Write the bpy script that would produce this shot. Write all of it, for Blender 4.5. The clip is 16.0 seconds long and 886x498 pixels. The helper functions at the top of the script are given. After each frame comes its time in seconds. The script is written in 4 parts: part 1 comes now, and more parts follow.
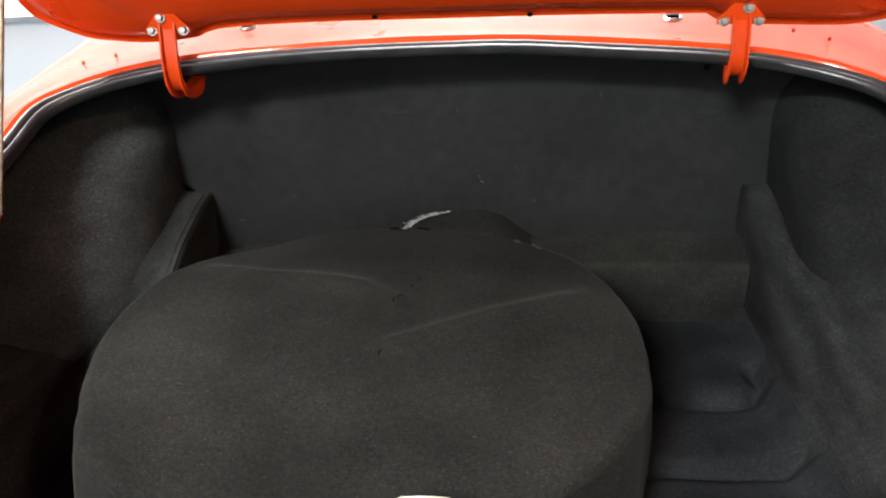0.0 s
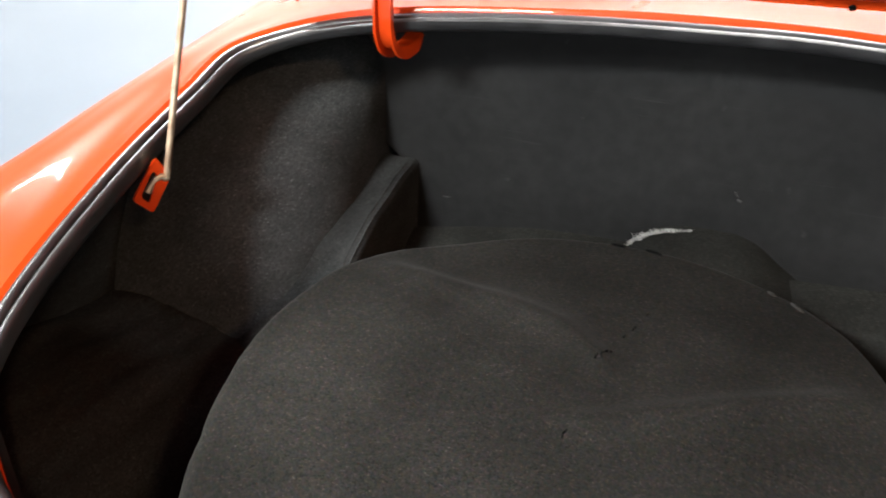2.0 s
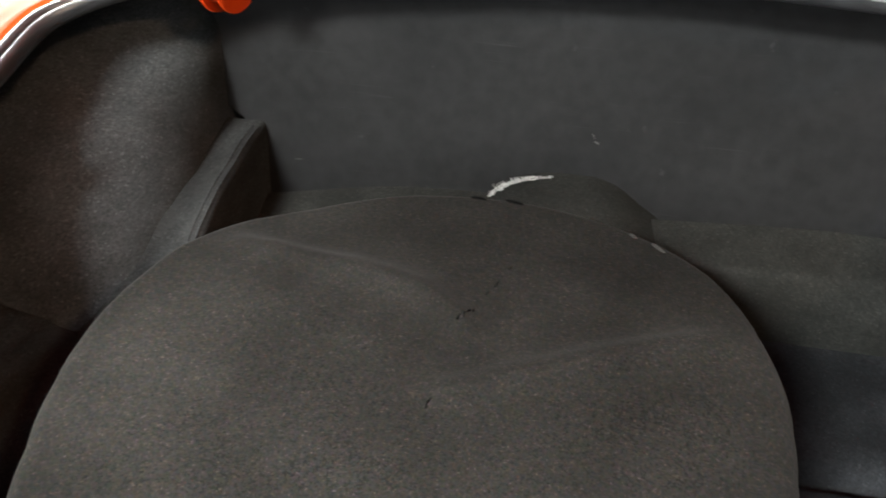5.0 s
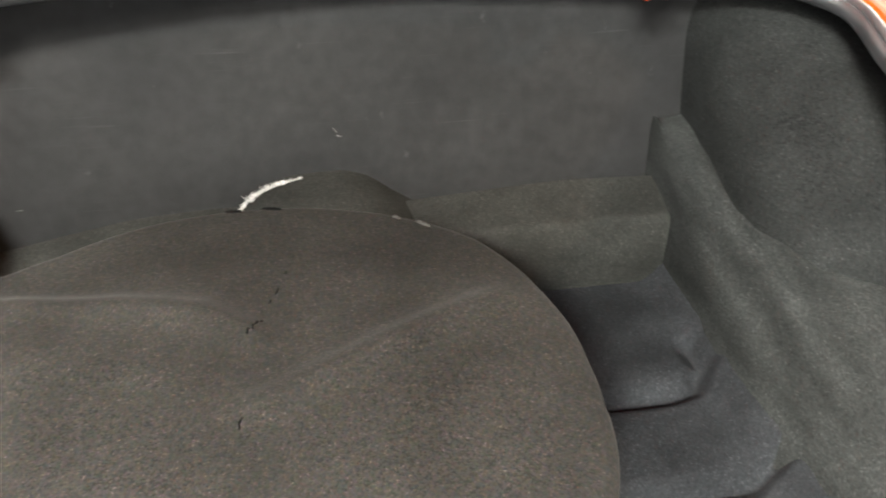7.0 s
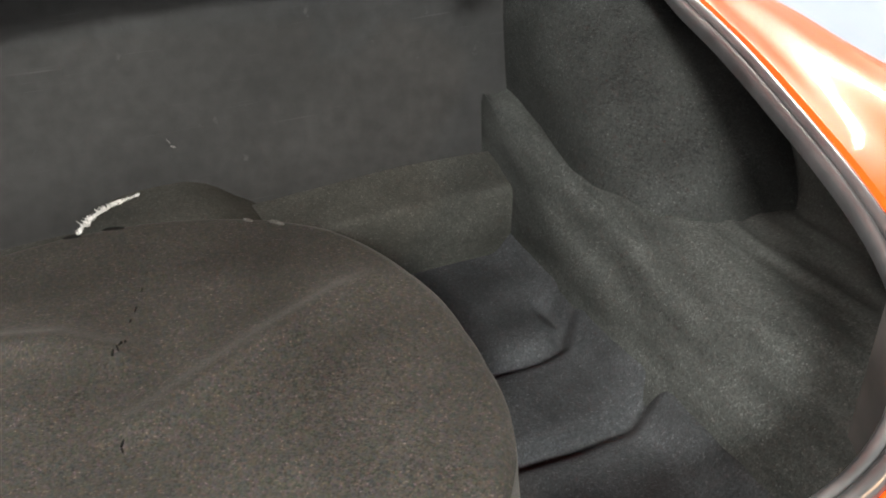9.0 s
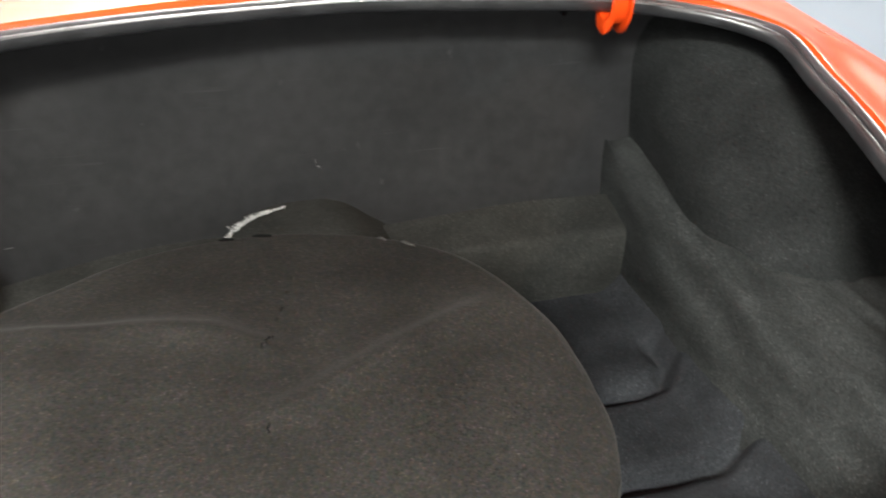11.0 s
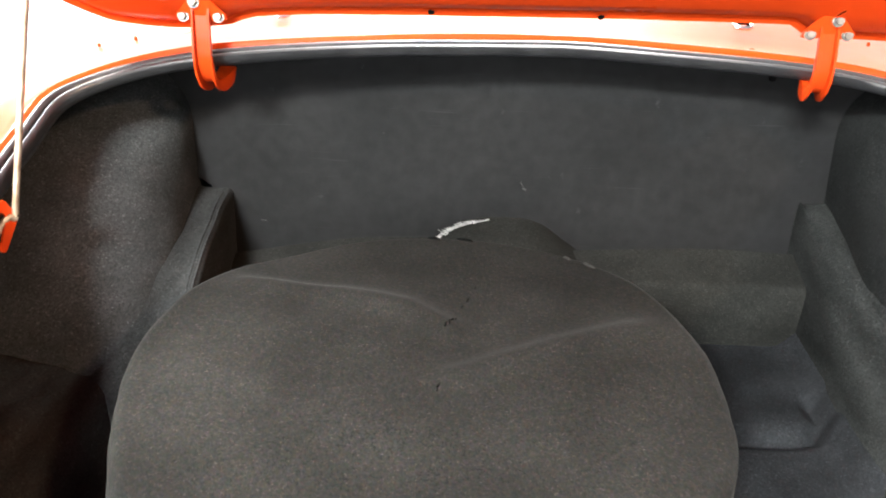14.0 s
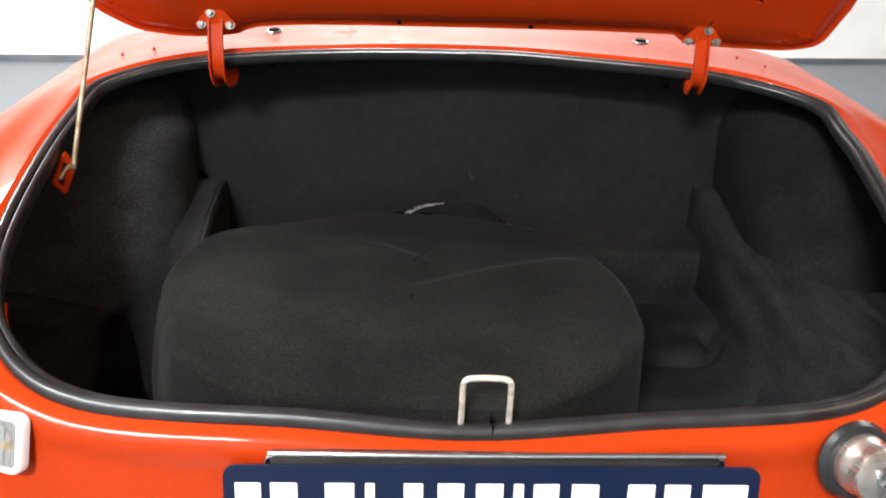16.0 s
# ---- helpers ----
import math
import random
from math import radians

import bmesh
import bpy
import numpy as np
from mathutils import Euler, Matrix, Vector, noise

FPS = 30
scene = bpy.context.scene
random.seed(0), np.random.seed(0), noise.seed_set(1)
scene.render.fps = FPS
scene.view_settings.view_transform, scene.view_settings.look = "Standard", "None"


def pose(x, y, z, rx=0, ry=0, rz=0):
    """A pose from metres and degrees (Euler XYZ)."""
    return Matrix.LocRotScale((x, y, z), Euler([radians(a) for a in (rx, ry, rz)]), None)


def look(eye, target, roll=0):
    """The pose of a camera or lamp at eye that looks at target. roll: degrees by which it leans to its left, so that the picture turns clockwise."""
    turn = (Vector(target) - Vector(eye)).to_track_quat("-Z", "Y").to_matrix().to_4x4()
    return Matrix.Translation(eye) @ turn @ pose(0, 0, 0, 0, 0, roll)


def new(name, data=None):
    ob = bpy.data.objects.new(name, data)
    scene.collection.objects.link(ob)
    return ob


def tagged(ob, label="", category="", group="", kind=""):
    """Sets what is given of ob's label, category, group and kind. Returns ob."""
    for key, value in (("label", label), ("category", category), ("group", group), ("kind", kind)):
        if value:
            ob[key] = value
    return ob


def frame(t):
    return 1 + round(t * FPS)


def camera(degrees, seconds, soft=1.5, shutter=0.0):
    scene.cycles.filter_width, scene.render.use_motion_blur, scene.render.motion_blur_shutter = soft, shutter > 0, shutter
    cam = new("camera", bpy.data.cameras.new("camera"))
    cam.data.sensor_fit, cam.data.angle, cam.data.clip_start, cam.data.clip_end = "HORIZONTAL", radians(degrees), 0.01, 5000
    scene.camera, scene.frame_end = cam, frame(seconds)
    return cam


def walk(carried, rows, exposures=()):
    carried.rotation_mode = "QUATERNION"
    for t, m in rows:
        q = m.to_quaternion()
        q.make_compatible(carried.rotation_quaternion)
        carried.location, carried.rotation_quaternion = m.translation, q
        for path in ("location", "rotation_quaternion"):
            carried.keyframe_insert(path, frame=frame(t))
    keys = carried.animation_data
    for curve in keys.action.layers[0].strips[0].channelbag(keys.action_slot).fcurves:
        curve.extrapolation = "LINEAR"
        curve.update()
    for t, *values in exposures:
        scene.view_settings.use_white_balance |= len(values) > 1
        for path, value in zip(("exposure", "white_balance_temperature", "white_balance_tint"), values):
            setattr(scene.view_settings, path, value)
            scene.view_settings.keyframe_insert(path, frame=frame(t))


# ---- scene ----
cam = camera(53.5, 16.0, soft=1.9, shutter=0.5)
PATH = [
    (0, (0.066, 0.008, 1.238), (-0.084, 1.806, 0.377), -1.9),
    (0.5, (0.062, 0.052, 1.248), (-0.148, 1.826, 0.348), -2.3),
    (1, (0.005, 0.133, 1.247), (-0.251, 1.875, 0.298), -0.9),
    (1.5, (0.014, 0.191, 1.244), (-0.412, 1.885, 0.27), -0.3),
    (2, (0.041, 0.242, 1.248), (-0.595, 1.837, 0.224), -0.3),
    (2.5, (0.058, 0.276, 1.242), (-0.715, 1.786, 0.183), -0.3),
    (3, (0.066, 0.292, 1.241), (-0.76, 1.749, 0.147), 0.1),
    (3.5, (0.068, 0.288, 1.25), (-0.719, 1.742, 0.125), 0.3),
    (4, (0.073, 0.285, 1.254), (-0.613, 1.785, 0.123), 0.3),
    (4.5, (0.06, 0.292, 1.245), (-0.461, 1.859, 0.117), 0.2),
    (4.7, (0.059, 0.295, 1.238), (-0.402, 1.884, 0.115), -0.0),
    (7, (0.018, 0.289, 1.206), (0.245, 1.953, 0.121), -1.0),
    (7.5, (0.01, 0.282, 1.205), (0.4, 1.914, 0.117), -1.4),
    (8, (0.0, 0.281, 1.192), (0.54, 1.874, 0.11), -2.2),
    (8.2, (-0.003, 0.281, 1.190), (0.579, 1.860, 0.106), -2.5),
    (10.3, (-0.031, 0.263, 1.203), (0.572, 1.847, 0.141), -1.6),
    (10.5, (-0.035, 0.251, 1.214), (0.516, 1.859, 0.16), -1.5),
    (11, (-0.062, 0.233, 1.223), (0.355, 1.908, 0.212), -0.2),
    (11.5, (-0.067, 0.214, 1.251), (0.174, 1.924, 0.242), 0.9),
    (12, (-0.061, 0.21, 1.25), (0.021, 1.95, 0.267), 0.8),
    (12.5, (-0.066, 0.21, 1.244), (-0.054, 1.96, 0.276), 1.3),
    (13, (-0.065, 0.196, 1.245), (-0.087, 1.949, 0.284), 1.4),
    (13.5, (-0.054, 0.159, 1.252), (-0.101, 1.917, 0.3), 1.2),
    (14, (-0.039, 0.098, 1.249), (-0.11, 1.874, 0.332), 1.2),
    (14.5, (-0.035, 0.027, 1.244), (-0.103, 1.824, 0.367), 1.5),
    (15, (-0.049, -0.059, 1.223), (-0.07, 1.768, 0.41), 2.2),
    (15.5, (-0.066, -0.133, 1.211), (-0.032, 1.712, 0.438), 2.5),
    (16, (-0.072, -0.197, 1.185), (0.001, 1.669, 0.468), 2.3),
]
EXPOSURES = [(0, 0.5), (0.6, 0.6), (1.5, 0.85), (2.5, 0.65), (3.5, 0.55), (4.5, 0.95), (5.8, 1.75), (7, 2.2), (8, 2.2), (9.3, 1.75), (10.5, 1.15), (11, 1.4), (12, 1.85), (13.5, 1.8),
             (14.5, 1.6), (15, 1.3), (15.5, 0.55), (16, 0.05)]
# the picture turns a little warmer over the dark side of the boot
EXPOSURES = [(t, stops, 6500 + 450 * min(1.0, max(0.0, (t - 4.5) / 2.5)) * min(1.0, max(0.0, (11.5 - t) / 1.0)), 10) for t, stops in EXPOSURES]
walk(cam, [(t, look(eye, target, roll)) for t, eye, target, roll in PATH], EXPOSURES)

# ---- world and light ----
world = bpy.data.worlds.new("world")
scene.world = world
world.use_nodes = True
bg = world.node_tree.nodes["Background"]
bg.inputs["Color"].default_value = (0.75, 0.85, 1.0, 1)
bg.inputs["Strength"].default_value = 0.5


def area_lamp(name, place, aim, size_x, size_y, watts, colour):
    data = bpy.data.lights.new(name, "AREA")
    data.shape, data.size, data.size_y, data.energy, data.color = "RECTANGLE", size_x, size_y, watts, colour
    ob = new(name, data)
    ob.matrix_world = look(place, aim)
    return ob


# no panel is in view; the first and last three are added fill
LAMPS = [  # place, width, length, watts, colour
    ((-2.2, -4.9, 3.86), 1.0, 1.0, 200, (1.0, 1.0, 0.96)),
    ((-1.4, -3.5, 3.86), 1.2, 0.9, 740, (0.97, 1.0, 0.98)),
    ((3.2, -2.5, 3.86), 0.5, 0.5, 120, (1.0, 0.66, 0.40)),
    ((-2.2, 0.3, 3.86), 0.7, 1.4, 180, (0.98, 1.0, 0.96)),
    ((-3.2, 3.4, 3.86), 0.7, 1.4, 400, (1.0, 0.98, 0.93)),
    ((3.9, 3.2, 3.86), 0.7, 1.4, 200, (1.0, 0.97, 0.91)),
    ((0.2, 5.6, 3.86), 2.4, 1.2, 300, (1.0, 0.98, 0.93)),
]
for place, wide, long, watts, colour in LAMPS:
    area_lamp("panel_lamp", place, (place[0], place[1] + 0.001, 0), wide, long, watts, colour)


# low rear fill, set in an added, unseen window behind the camera
area_lamp("window_fill", (-3.6, -7.42, 2.05), (-3.6, 0, 2.05), 4.8, 2.3, 130, (0.97, 0.98, 1.0))


# ---- materials ----
def material(name, colour, rough=0.5, metal=0.0, coat=0.0, spec=0.5):
    m = bpy.data.materials.new(name)
    m.use_nodes = True
    b = m.node_tree.nodes["Principled BSDF"]
    b.inputs["Base Color"].default_value = (*colour, 1)
    b.inputs["Roughness"].default_value = rough
    b.inputs["Metallic"].default_value = metal
    b.inputs["Coat Weight"].default_value = coat
    b.inputs["Coat Roughness"].default_value = 0.04
    b.inputs["Specular IOR Level"].default_value = spec
    return m


def varied(m, dark, light, scale, low=0.35, high=0.65, detail=4.0, second=None, rough=0.5):
    """Mottles the base colour between two tones; second: (scale, amount) of a coarser layer of wear."""
    t = m.node_tree
    b = t.nodes["Principled BSDF"]
    co = t.nodes.new("ShaderNodeTexCoord")
    n = t.nodes.new("ShaderNodeTexNoise")
    n.inputs["Scale"].default_value, n.inputs["Detail"].default_value = scale, detail
    n.inputs["Roughness"].default_value = rough
    t.links.new(co.outputs["Object"], n.inputs["Vector"])
    ramp = t.nodes.new("ShaderNodeValToRGB")
    ramp.color_ramp.elements[0].position, ramp.color_ramp.elements[1].position = low, high
    ramp.color_ramp.elements[0].color, ramp.color_ramp.elements[1].color = (*dark, 1), (*light, 1)
    t.links.new(n.outputs["Fac"], ramp.inputs["Fac"])
    out = ramp.outputs["Color"]
    if second:
        n2 = t.nodes.new("ShaderNodeTexNoise")
        n2.inputs["Scale"].default_value, n2.inputs["Detail"].default_value = second[0], 3
        t.links.new(co.outputs["Object"], n2.inputs["Vector"])
        mr = t.nodes.new("ShaderNodeMapRange")
        mr.inputs["From Min"].default_value, mr.inputs["From Max"].default_value = 0.3, 0.7
        mr.inputs["To Min"].default_value, mr.inputs["To Max"].default_value = 1 - second[1], 1 + second[1]
        t.links.new(n2.outputs["Fac"], mr.inputs["Value"])
        mx = t.nodes.new("ShaderNodeVectorMath")
        mx.operation = "MULTIPLY"
        t.links.new(out, mx.inputs[0])
        t.links.new(mr.outputs["Result"], mx.inputs[1])
        out = mx.outputs["Vector"]
    t.links.new(out, b.inputs["Base Color"])
    return m


def tufted(m, dark, light, scale, low=0.2, high=0.9, second=(9, 0.2), relief=0.12, stretch=(1.0, 1.0, 1.6), hue=0.0):
    """Carpet pile: tufts of chance brightness in a finer and a coarser size, with slow patches of wear."""
    t = m.node_tree
    b = t.nodes["Principled BSDF"]
    co = t.nodes.new("ShaderNodeTexCoord")
    tones = []
    for size in (scale, scale * 0.6):
        v = t.nodes.new("ShaderNodeTexVoronoi")
        v.inputs["Scale"].default_value = size
        t.links.new(co.outputs["Object"], v.inputs["Vector"])
        sep = t.nodes.new("ShaderNodeSeparateColor")
        t.links.new(v.outputs["Color"], sep.inputs["Color"])
        tones.append(sep.outputs["Red"])
    both = t.nodes.new("ShaderNodeMath")
    both.operation = "MULTIPLY_ADD"
    both.inputs[1].default_value = 0.65
    t.links.new(tones[0], both.inputs[0])
    half = t.nodes.new("ShaderNodeMath")
    half.operation = "MULTIPLY"
    half.inputs[1].default_value = 0.35
    t.links.new(tones[1], half.inputs[0])
    t.links.new(half.outputs[0], both.inputs[2])
    ramp = t.nodes.new("ShaderNodeValToRGB")
    ramp.color_ramp.elements[0].position, ramp.color_ramp.elements[1].position = low, high
    ramp.color_ramp.elements[0].color, ramp.color_ramp.elements[1].color = (*dark, 1), (*light, 1)
    fleck = ramp.color_ramp.elements.new(1.0)
    fleck.color = (*[c * 1.9 for c in light], 1)
    t.links.new(both.outputs[0], ramp.inputs["Fac"])
    n2 = t.nodes.new("ShaderNodeTexNoise")
    n2.inputs["Scale"].default_value, n2.inputs["Detail"].default_value = second[0], 5
    mp = t.nodes.new("ShaderNodeMapping")
    mp.inputs["Scale"].default_value = stretch
    t.links.new(co.outputs["Object"], mp.inputs["Vector"])
    t.links.new(mp.outputs["Vector"], n2.inputs["Vector"])
    mr = t.nodes.new("ShaderNodeMapRange")
    mr.inputs["From Min"].default_value, mr.inputs["From Max"].default_value = 0.3, 0.7
    mr.inputs["To Min"].default_value, mr.inputs["To Max"].default_value = 1 - second[1], 1 + second[1]
    t.links.new(n2.outputs["Fac"], mr.inputs["Value"])
    mx = t.nodes.new("ShaderNodeVectorMath")
    mx.operation = "MULTIPLY"
    t.links.new(ramp.outputs["Color"], mx.inputs[0])
    t.links.new(mr.outputs["Result"], mx.inputs[1])
    # single tufts lean to red or to green
    tint = t.nodes.new("ShaderNodeVectorMath")
    tint.operation = "MULTIPLY_ADD"
    tint.inputs[1].default_value, tint.inputs[2].default_value = (hue, 0.5 * hue, hue), (1 - 0.5 * hue, 1 - 0.25 * hue, 1 - 0.5 * hue)
    t.links.new(v.outputs["Color"], tint.inputs[0])
    tinted = t.nodes.new("ShaderNodeVectorMath")
    tinted.operation = "MULTIPLY"
    t.links.new(mx.outputs["Vector"], tinted.inputs[0])
    t.links.new(tint.outputs["Vector"], tinted.inputs[1])
    t.links.new(tinted.outputs["Vector"], b.inputs["Base Color"])
    bp = t.nodes.new("ShaderNodeBump")
    bp.inputs["Strength"].default_value, bp.inputs["Distance"].default_value = relief, 0.0006
    t.links.new(both.outputs[0], bp.inputs["Height"])
    t.links.new(bp.outputs["Normal"], b.inputs["Normal"])
    return m


def scratched(m, tone, scale, stretch, turn=0.0, low=0.64, high=0.74):
    """Thin pale scuff lines over the base colour."""
    t = m.node_tree
    b = t.nodes["Principled BSDF"]
    co = t.nodes.new("ShaderNodeTexCoord")
    mp = t.nodes.new("ShaderNodeMapping")
    mp.inputs["Scale"].default_value = stretch
    mp.inputs["Rotation"].default_value = (0, turn, 0)
    n = t.nodes.new("ShaderNodeTexNoise")
    n.inputs["Scale"].default_value, n.inputs["Detail"].default_value = scale, 4
    mr = t.nodes.new("ShaderNodeMapRange")
    mr.inputs["From Min"].default_value, mr.inputs["From Max"].default_value = low, high
    mx = t.nodes.new("ShaderNodeMix")
    mx.data_type = "RGBA"
    t.links.new(co.outputs["Object"], mp.inputs["Vector"])
    t.links.new(mp.outputs["Vector"], n.inputs["Vector"])
    t.links.new(n.outputs["Fac"], mr.inputs["Value"])
    t.links.new(mr.outputs["Result"], mx.inputs["Factor"])
    t.links.new(b.inputs["Base Color"].links[0].from_socket, mx.inputs[6])
    mx.inputs[7].default_value = (*tone, 1)
    t.links.new(mx.outputs[2], b.inputs["Base Color"])
    return m


def bumped(m, scale, strength, distance=0.002, detail=3.0, stretch=None):
    t = m.node_tree
    b = t.nodes["Principled BSDF"]
    co = t.nodes.new("ShaderNodeTexCoord")
    n = t.nodes.new("ShaderNodeTexNoise")
    n.inputs["Scale"].default_value, n.inputs["Detail"].default_value = scale, detail
    source = co.outputs["Object"]
    if stretch:
        mp = t.nodes.new("ShaderNodeMapping")
        mp.inputs["Scale"].default_value = stretch
        t.links.new(source, mp.inputs["Vector"])
        source = mp.outputs["Vector"]
    t.links.new(source, n.inputs["Vector"])
    bp = t.nodes.new("ShaderNodeBump")
    bp.inputs["Strength"].default_value, bp.inputs["Distance"].default_value = strength, distance
    t.links.new(n.outputs["Fac"], bp.inputs["Height"])
    if b.inputs["Normal"].is_linked:
        t.links.new(b.inputs["Normal"].links[0].from_socket, bp.inputs["Normal"])
    t.links.new(bp.outputs["Normal"], b.inputs["Normal"])
    return m


def rough_varied(m, low, high, scale, stretch=(1, 1, 1)):
    t = m.node_tree
    co = t.nodes.new("ShaderNodeTexCoord")
    mp = t.nodes.new("ShaderNodeMapping")
    mp.inputs["Scale"].default_value = stretch
    n = t.nodes.new("ShaderNodeTexNoise")
    n.inputs["Scale"].default_value, n.inputs["Detail"].default_value = scale, 5
    mr = t.nodes.new("ShaderNodeMapRange")
    mr.inputs["From Min"].default_value, mr.inputs["From Max"].default_value = 0.3, 0.7
    mr.inputs["To Min"].default_value, mr.inputs["To Max"].default_value = low, high
    t.links.new(co.outputs["Object"], mp.inputs["Vector"])
    t.links.new(mp.outputs["Vector"], n.inputs["Vector"])
    t.links.new(n.outputs["Fac"], mr.inputs["Value"])
    t.links.new(mr.outputs["Result"], t.nodes["Principled BSDF"].inputs["Roughness"])
    return m


def fuzzy(m, weight, rough=0.5, tint=(1, 1, 1)):
    b = m.node_tree.nodes["Principled BSDF"]
    b.inputs["Sheen Weight"].default_value = weight
    b.inputs["Sheen Roughness"].default_value = rough
    b.inputs["Sheen Tint"].default_value = (*tint, 1)
    return m


PAINT = bumped(rough_varied(material("red_paint", (0.37, 0.031, 0.004), 0.3, coat=0.22, spec=0.05), 0.26, 0.36, 8), 5, 0.02, 0.002)
CARPET = tufted(material("carpet", (0.05, 0.05, 0.05), 1.0, spec=0.03), (0.0080, 0.0081, 0.0076), (0.0150, 0.0152, 0.0142), 760, 0.1, 0.85, (14, 0.28))
# paler copy of the carpet, with the sill's highlight put into the tone
SILL_LIT = tufted(material("sill_carpet_lit", (0.05, 0.05, 0.05), 1.0, spec=0.03), (0.0125, 0.0130, 0.0130), (0.0240, 0.0248, 0.0250), 760, 0.1, 0.85, (20, 0.30), stretch=(1.5, 0.4, 1.0))
BRUSHED = tufted(material("brushed_carpet", (0.05, 0.05, 0.05), 1.0, spec=0.03), (0.0085, 0.0090, 0.0089), (0.0182, 0.0193, 0.0189), 760, 0.1, 0.85, (26, 0.38), stretch=(1.5, 0.3, 1.0))
COVER = fuzzy(tufted(material("cover_carpet", (0.06, 0.055, 0.05), 1.0, spec=0.03), (0.0066, 0.0064, 0.0059), (0.0138, 0.0133, 0.0124), 760, 0.1, 0.85, (9, 0.25), hue=0.30), 0.02, 0.4)
# boot floor carpet; the cool blue of its shade is tinted in
FLOOR_CARPET = tufted(material("floor_carpet_bluish", (0.03, 0.032, 0.042), 1.0, spec=0.03), (0.0082, 0.0087, 0.0096), (0.0160, 0.0171, 0.0186), 760, 0.1, 0.85, (11, 0.35))
ARCH = bumped(tufted(material("arch_felt", (0.02, 0.02, 0.02), 0.9, spec=0.06), (0.0180, 0.0190, 0.0197), (0.0365, 0.0385, 0.0398), 700, 0.1, 0.85, (12, 0.3), 0.3), 16, 0.15, 0.006)
# right arch lining; the shade on that side is put into its colour
ARCH_SHADED = tufted(material("arch_carpet_shaded", (0.01, 0.01, 0.01), 1.0, spec=0.03), (0.0058, 0.0061, 0.0061), (0.0126, 0.0133, 0.0132), 760, 0.1, 0.85, (14, 0.25))
BOARD = scratched(scratched(bumped(rough_varied(varied(material("board", (0.03, 0.03, 0.033), 0.6, spec=0.06), (0.0066, 0.0067, 0.0070), (0.0098, 0.0098, 0.0101), 7, 0.3, 0.7, second=(60, 0.18)), 0.55, 0.65, 22, stretch=(1, 1, 4)), 9, 0.06, 0.006), (0.0150, 0.0153, 0.0157), 30, (0.35, 1, 9), 0.25, 0.66, 0.80), (0.0165, 0.0168, 0.0172), 55, (1, 1, 1), 0, 0.70, 0.77)
RUBBER = bumped(rough_varied(varied(material("rubber", (0.04, 0.04, 0.041), 0.45, spec=0.55), (0.010, 0.0104, 0.0112), (0.022, 0.0226, 0.024), 35, 0.3, 0.7), 0.28, 0.40, 30), 60, 0.2, 0.002)
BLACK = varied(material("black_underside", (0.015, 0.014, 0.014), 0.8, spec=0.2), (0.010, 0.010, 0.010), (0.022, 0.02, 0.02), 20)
STEEL = rough_varied(varied(material("zinc_steel", (0.42, 0.40, 0.37), 0.4, 0.9), (0.10, 0.09, 0.085), (0.24, 0.22, 0.20), 120), 0.34, 0.55, 60)
BRASS_ROD = rough_varied(varied(material("zinc_rod", (0.6, 0.5, 0.38), 0.4, 0.7), (0.30, 0.21, 0.14), (0.52, 0.41, 0.30), 50), 0.3, 0.5, 60)
LOOP = bumped(varied(material("cadmium_plate", (0.72, 0.68, 0.58), 0.42, 0.55), (0.52, 0.47, 0.38), (0.80, 0.77, 0.68), 90), 120, 0.2, 0.001)
CHROME = rough_varied(material("chrome", (0.80, 0.79, 0.78), 0.12, 1.0), 0.08, 0.2, 80)
CAST = rough_varied(varied(material("worn_alloy", (0.55, 0.5, 0.46), 0.3, 0.9), (0.42, 0.37, 0.34), (0.66, 0.61, 0.56), 45), 0.2, 0.42, 60)
PLATE_BLUE = rough_varied(material("plate_navy", (0.0030, 0.0075, 0.030), 0.4, spec=0.3), 0.28, 0.45, 30)
PLATE_WHITE = rough_varied(material("plate_white", (0.80, 0.79, 0.74), 0.4), 0.35, 0.5, 30)
FRAY = bumped(varied(material("frayed_felt", (0.3, 0.3, 0.3), 0.95, spec=0.1), (0.12, 0.12, 0.117), (0.32, 0.32, 0.31), 110, 0.4, 0.62, 5.0, rough=0.7), 300, 0.8, 0.002)
FUZZ = bumped(varied(material("worn_nap", (0.04, 0.04, 0.04), 1.0, spec=0.03), (0.010, 0.0098, 0.009), (0.034, 0.033, 0.031), 500), 400, 0.6, 0.002)
DARK = material("dark_hole", (0.003, 0.003, 0.003), 1.0, spec=0.0)
GREY_WORN = varied(material("worn_scuff", (0.14, 0.14, 0.14), 0.7), (0.008, 0.008, 0.008), (0.030, 0.030, 0.030), 300)
LENS = material("clear_lens", (0.92, 0.92, 0.90), 0.12, coat=0.5)
LENS.node_tree.nodes["Principled BSDF"].inputs["Transmission Weight"].default_value = 0.9
BULB = material("amber_bulb", (0.75, 0.42, 0.10), 0.3)
WALL_WHITE = bumped(varied(material("white_plaster", (0.82, 0.82, 0.81), 0.8), (0.79, 0.79, 0.78), (0.84, 0.84, 0.83), 3), 120, 0.1, 0.002)
CEILING = varied(material("grey_ceiling", (0.3, 0.3, 0.3), 0.9), (0.30, 0.30, 0.30), (0.36, 0.36, 0.36), 2)
WALL_PALE = varied(material("pale_wall", (0.78, 0.78, 0.77), 0.85), (0.75, 0.75, 0.745), (0.81, 0.81, 0.80), 2)
SKIRTING = varied(material("grey_skirting", (0.20, 0.22, 0.25), 0.5), (0.09, 0.10, 0.115), (0.12, 0.13, 0.145), 5)
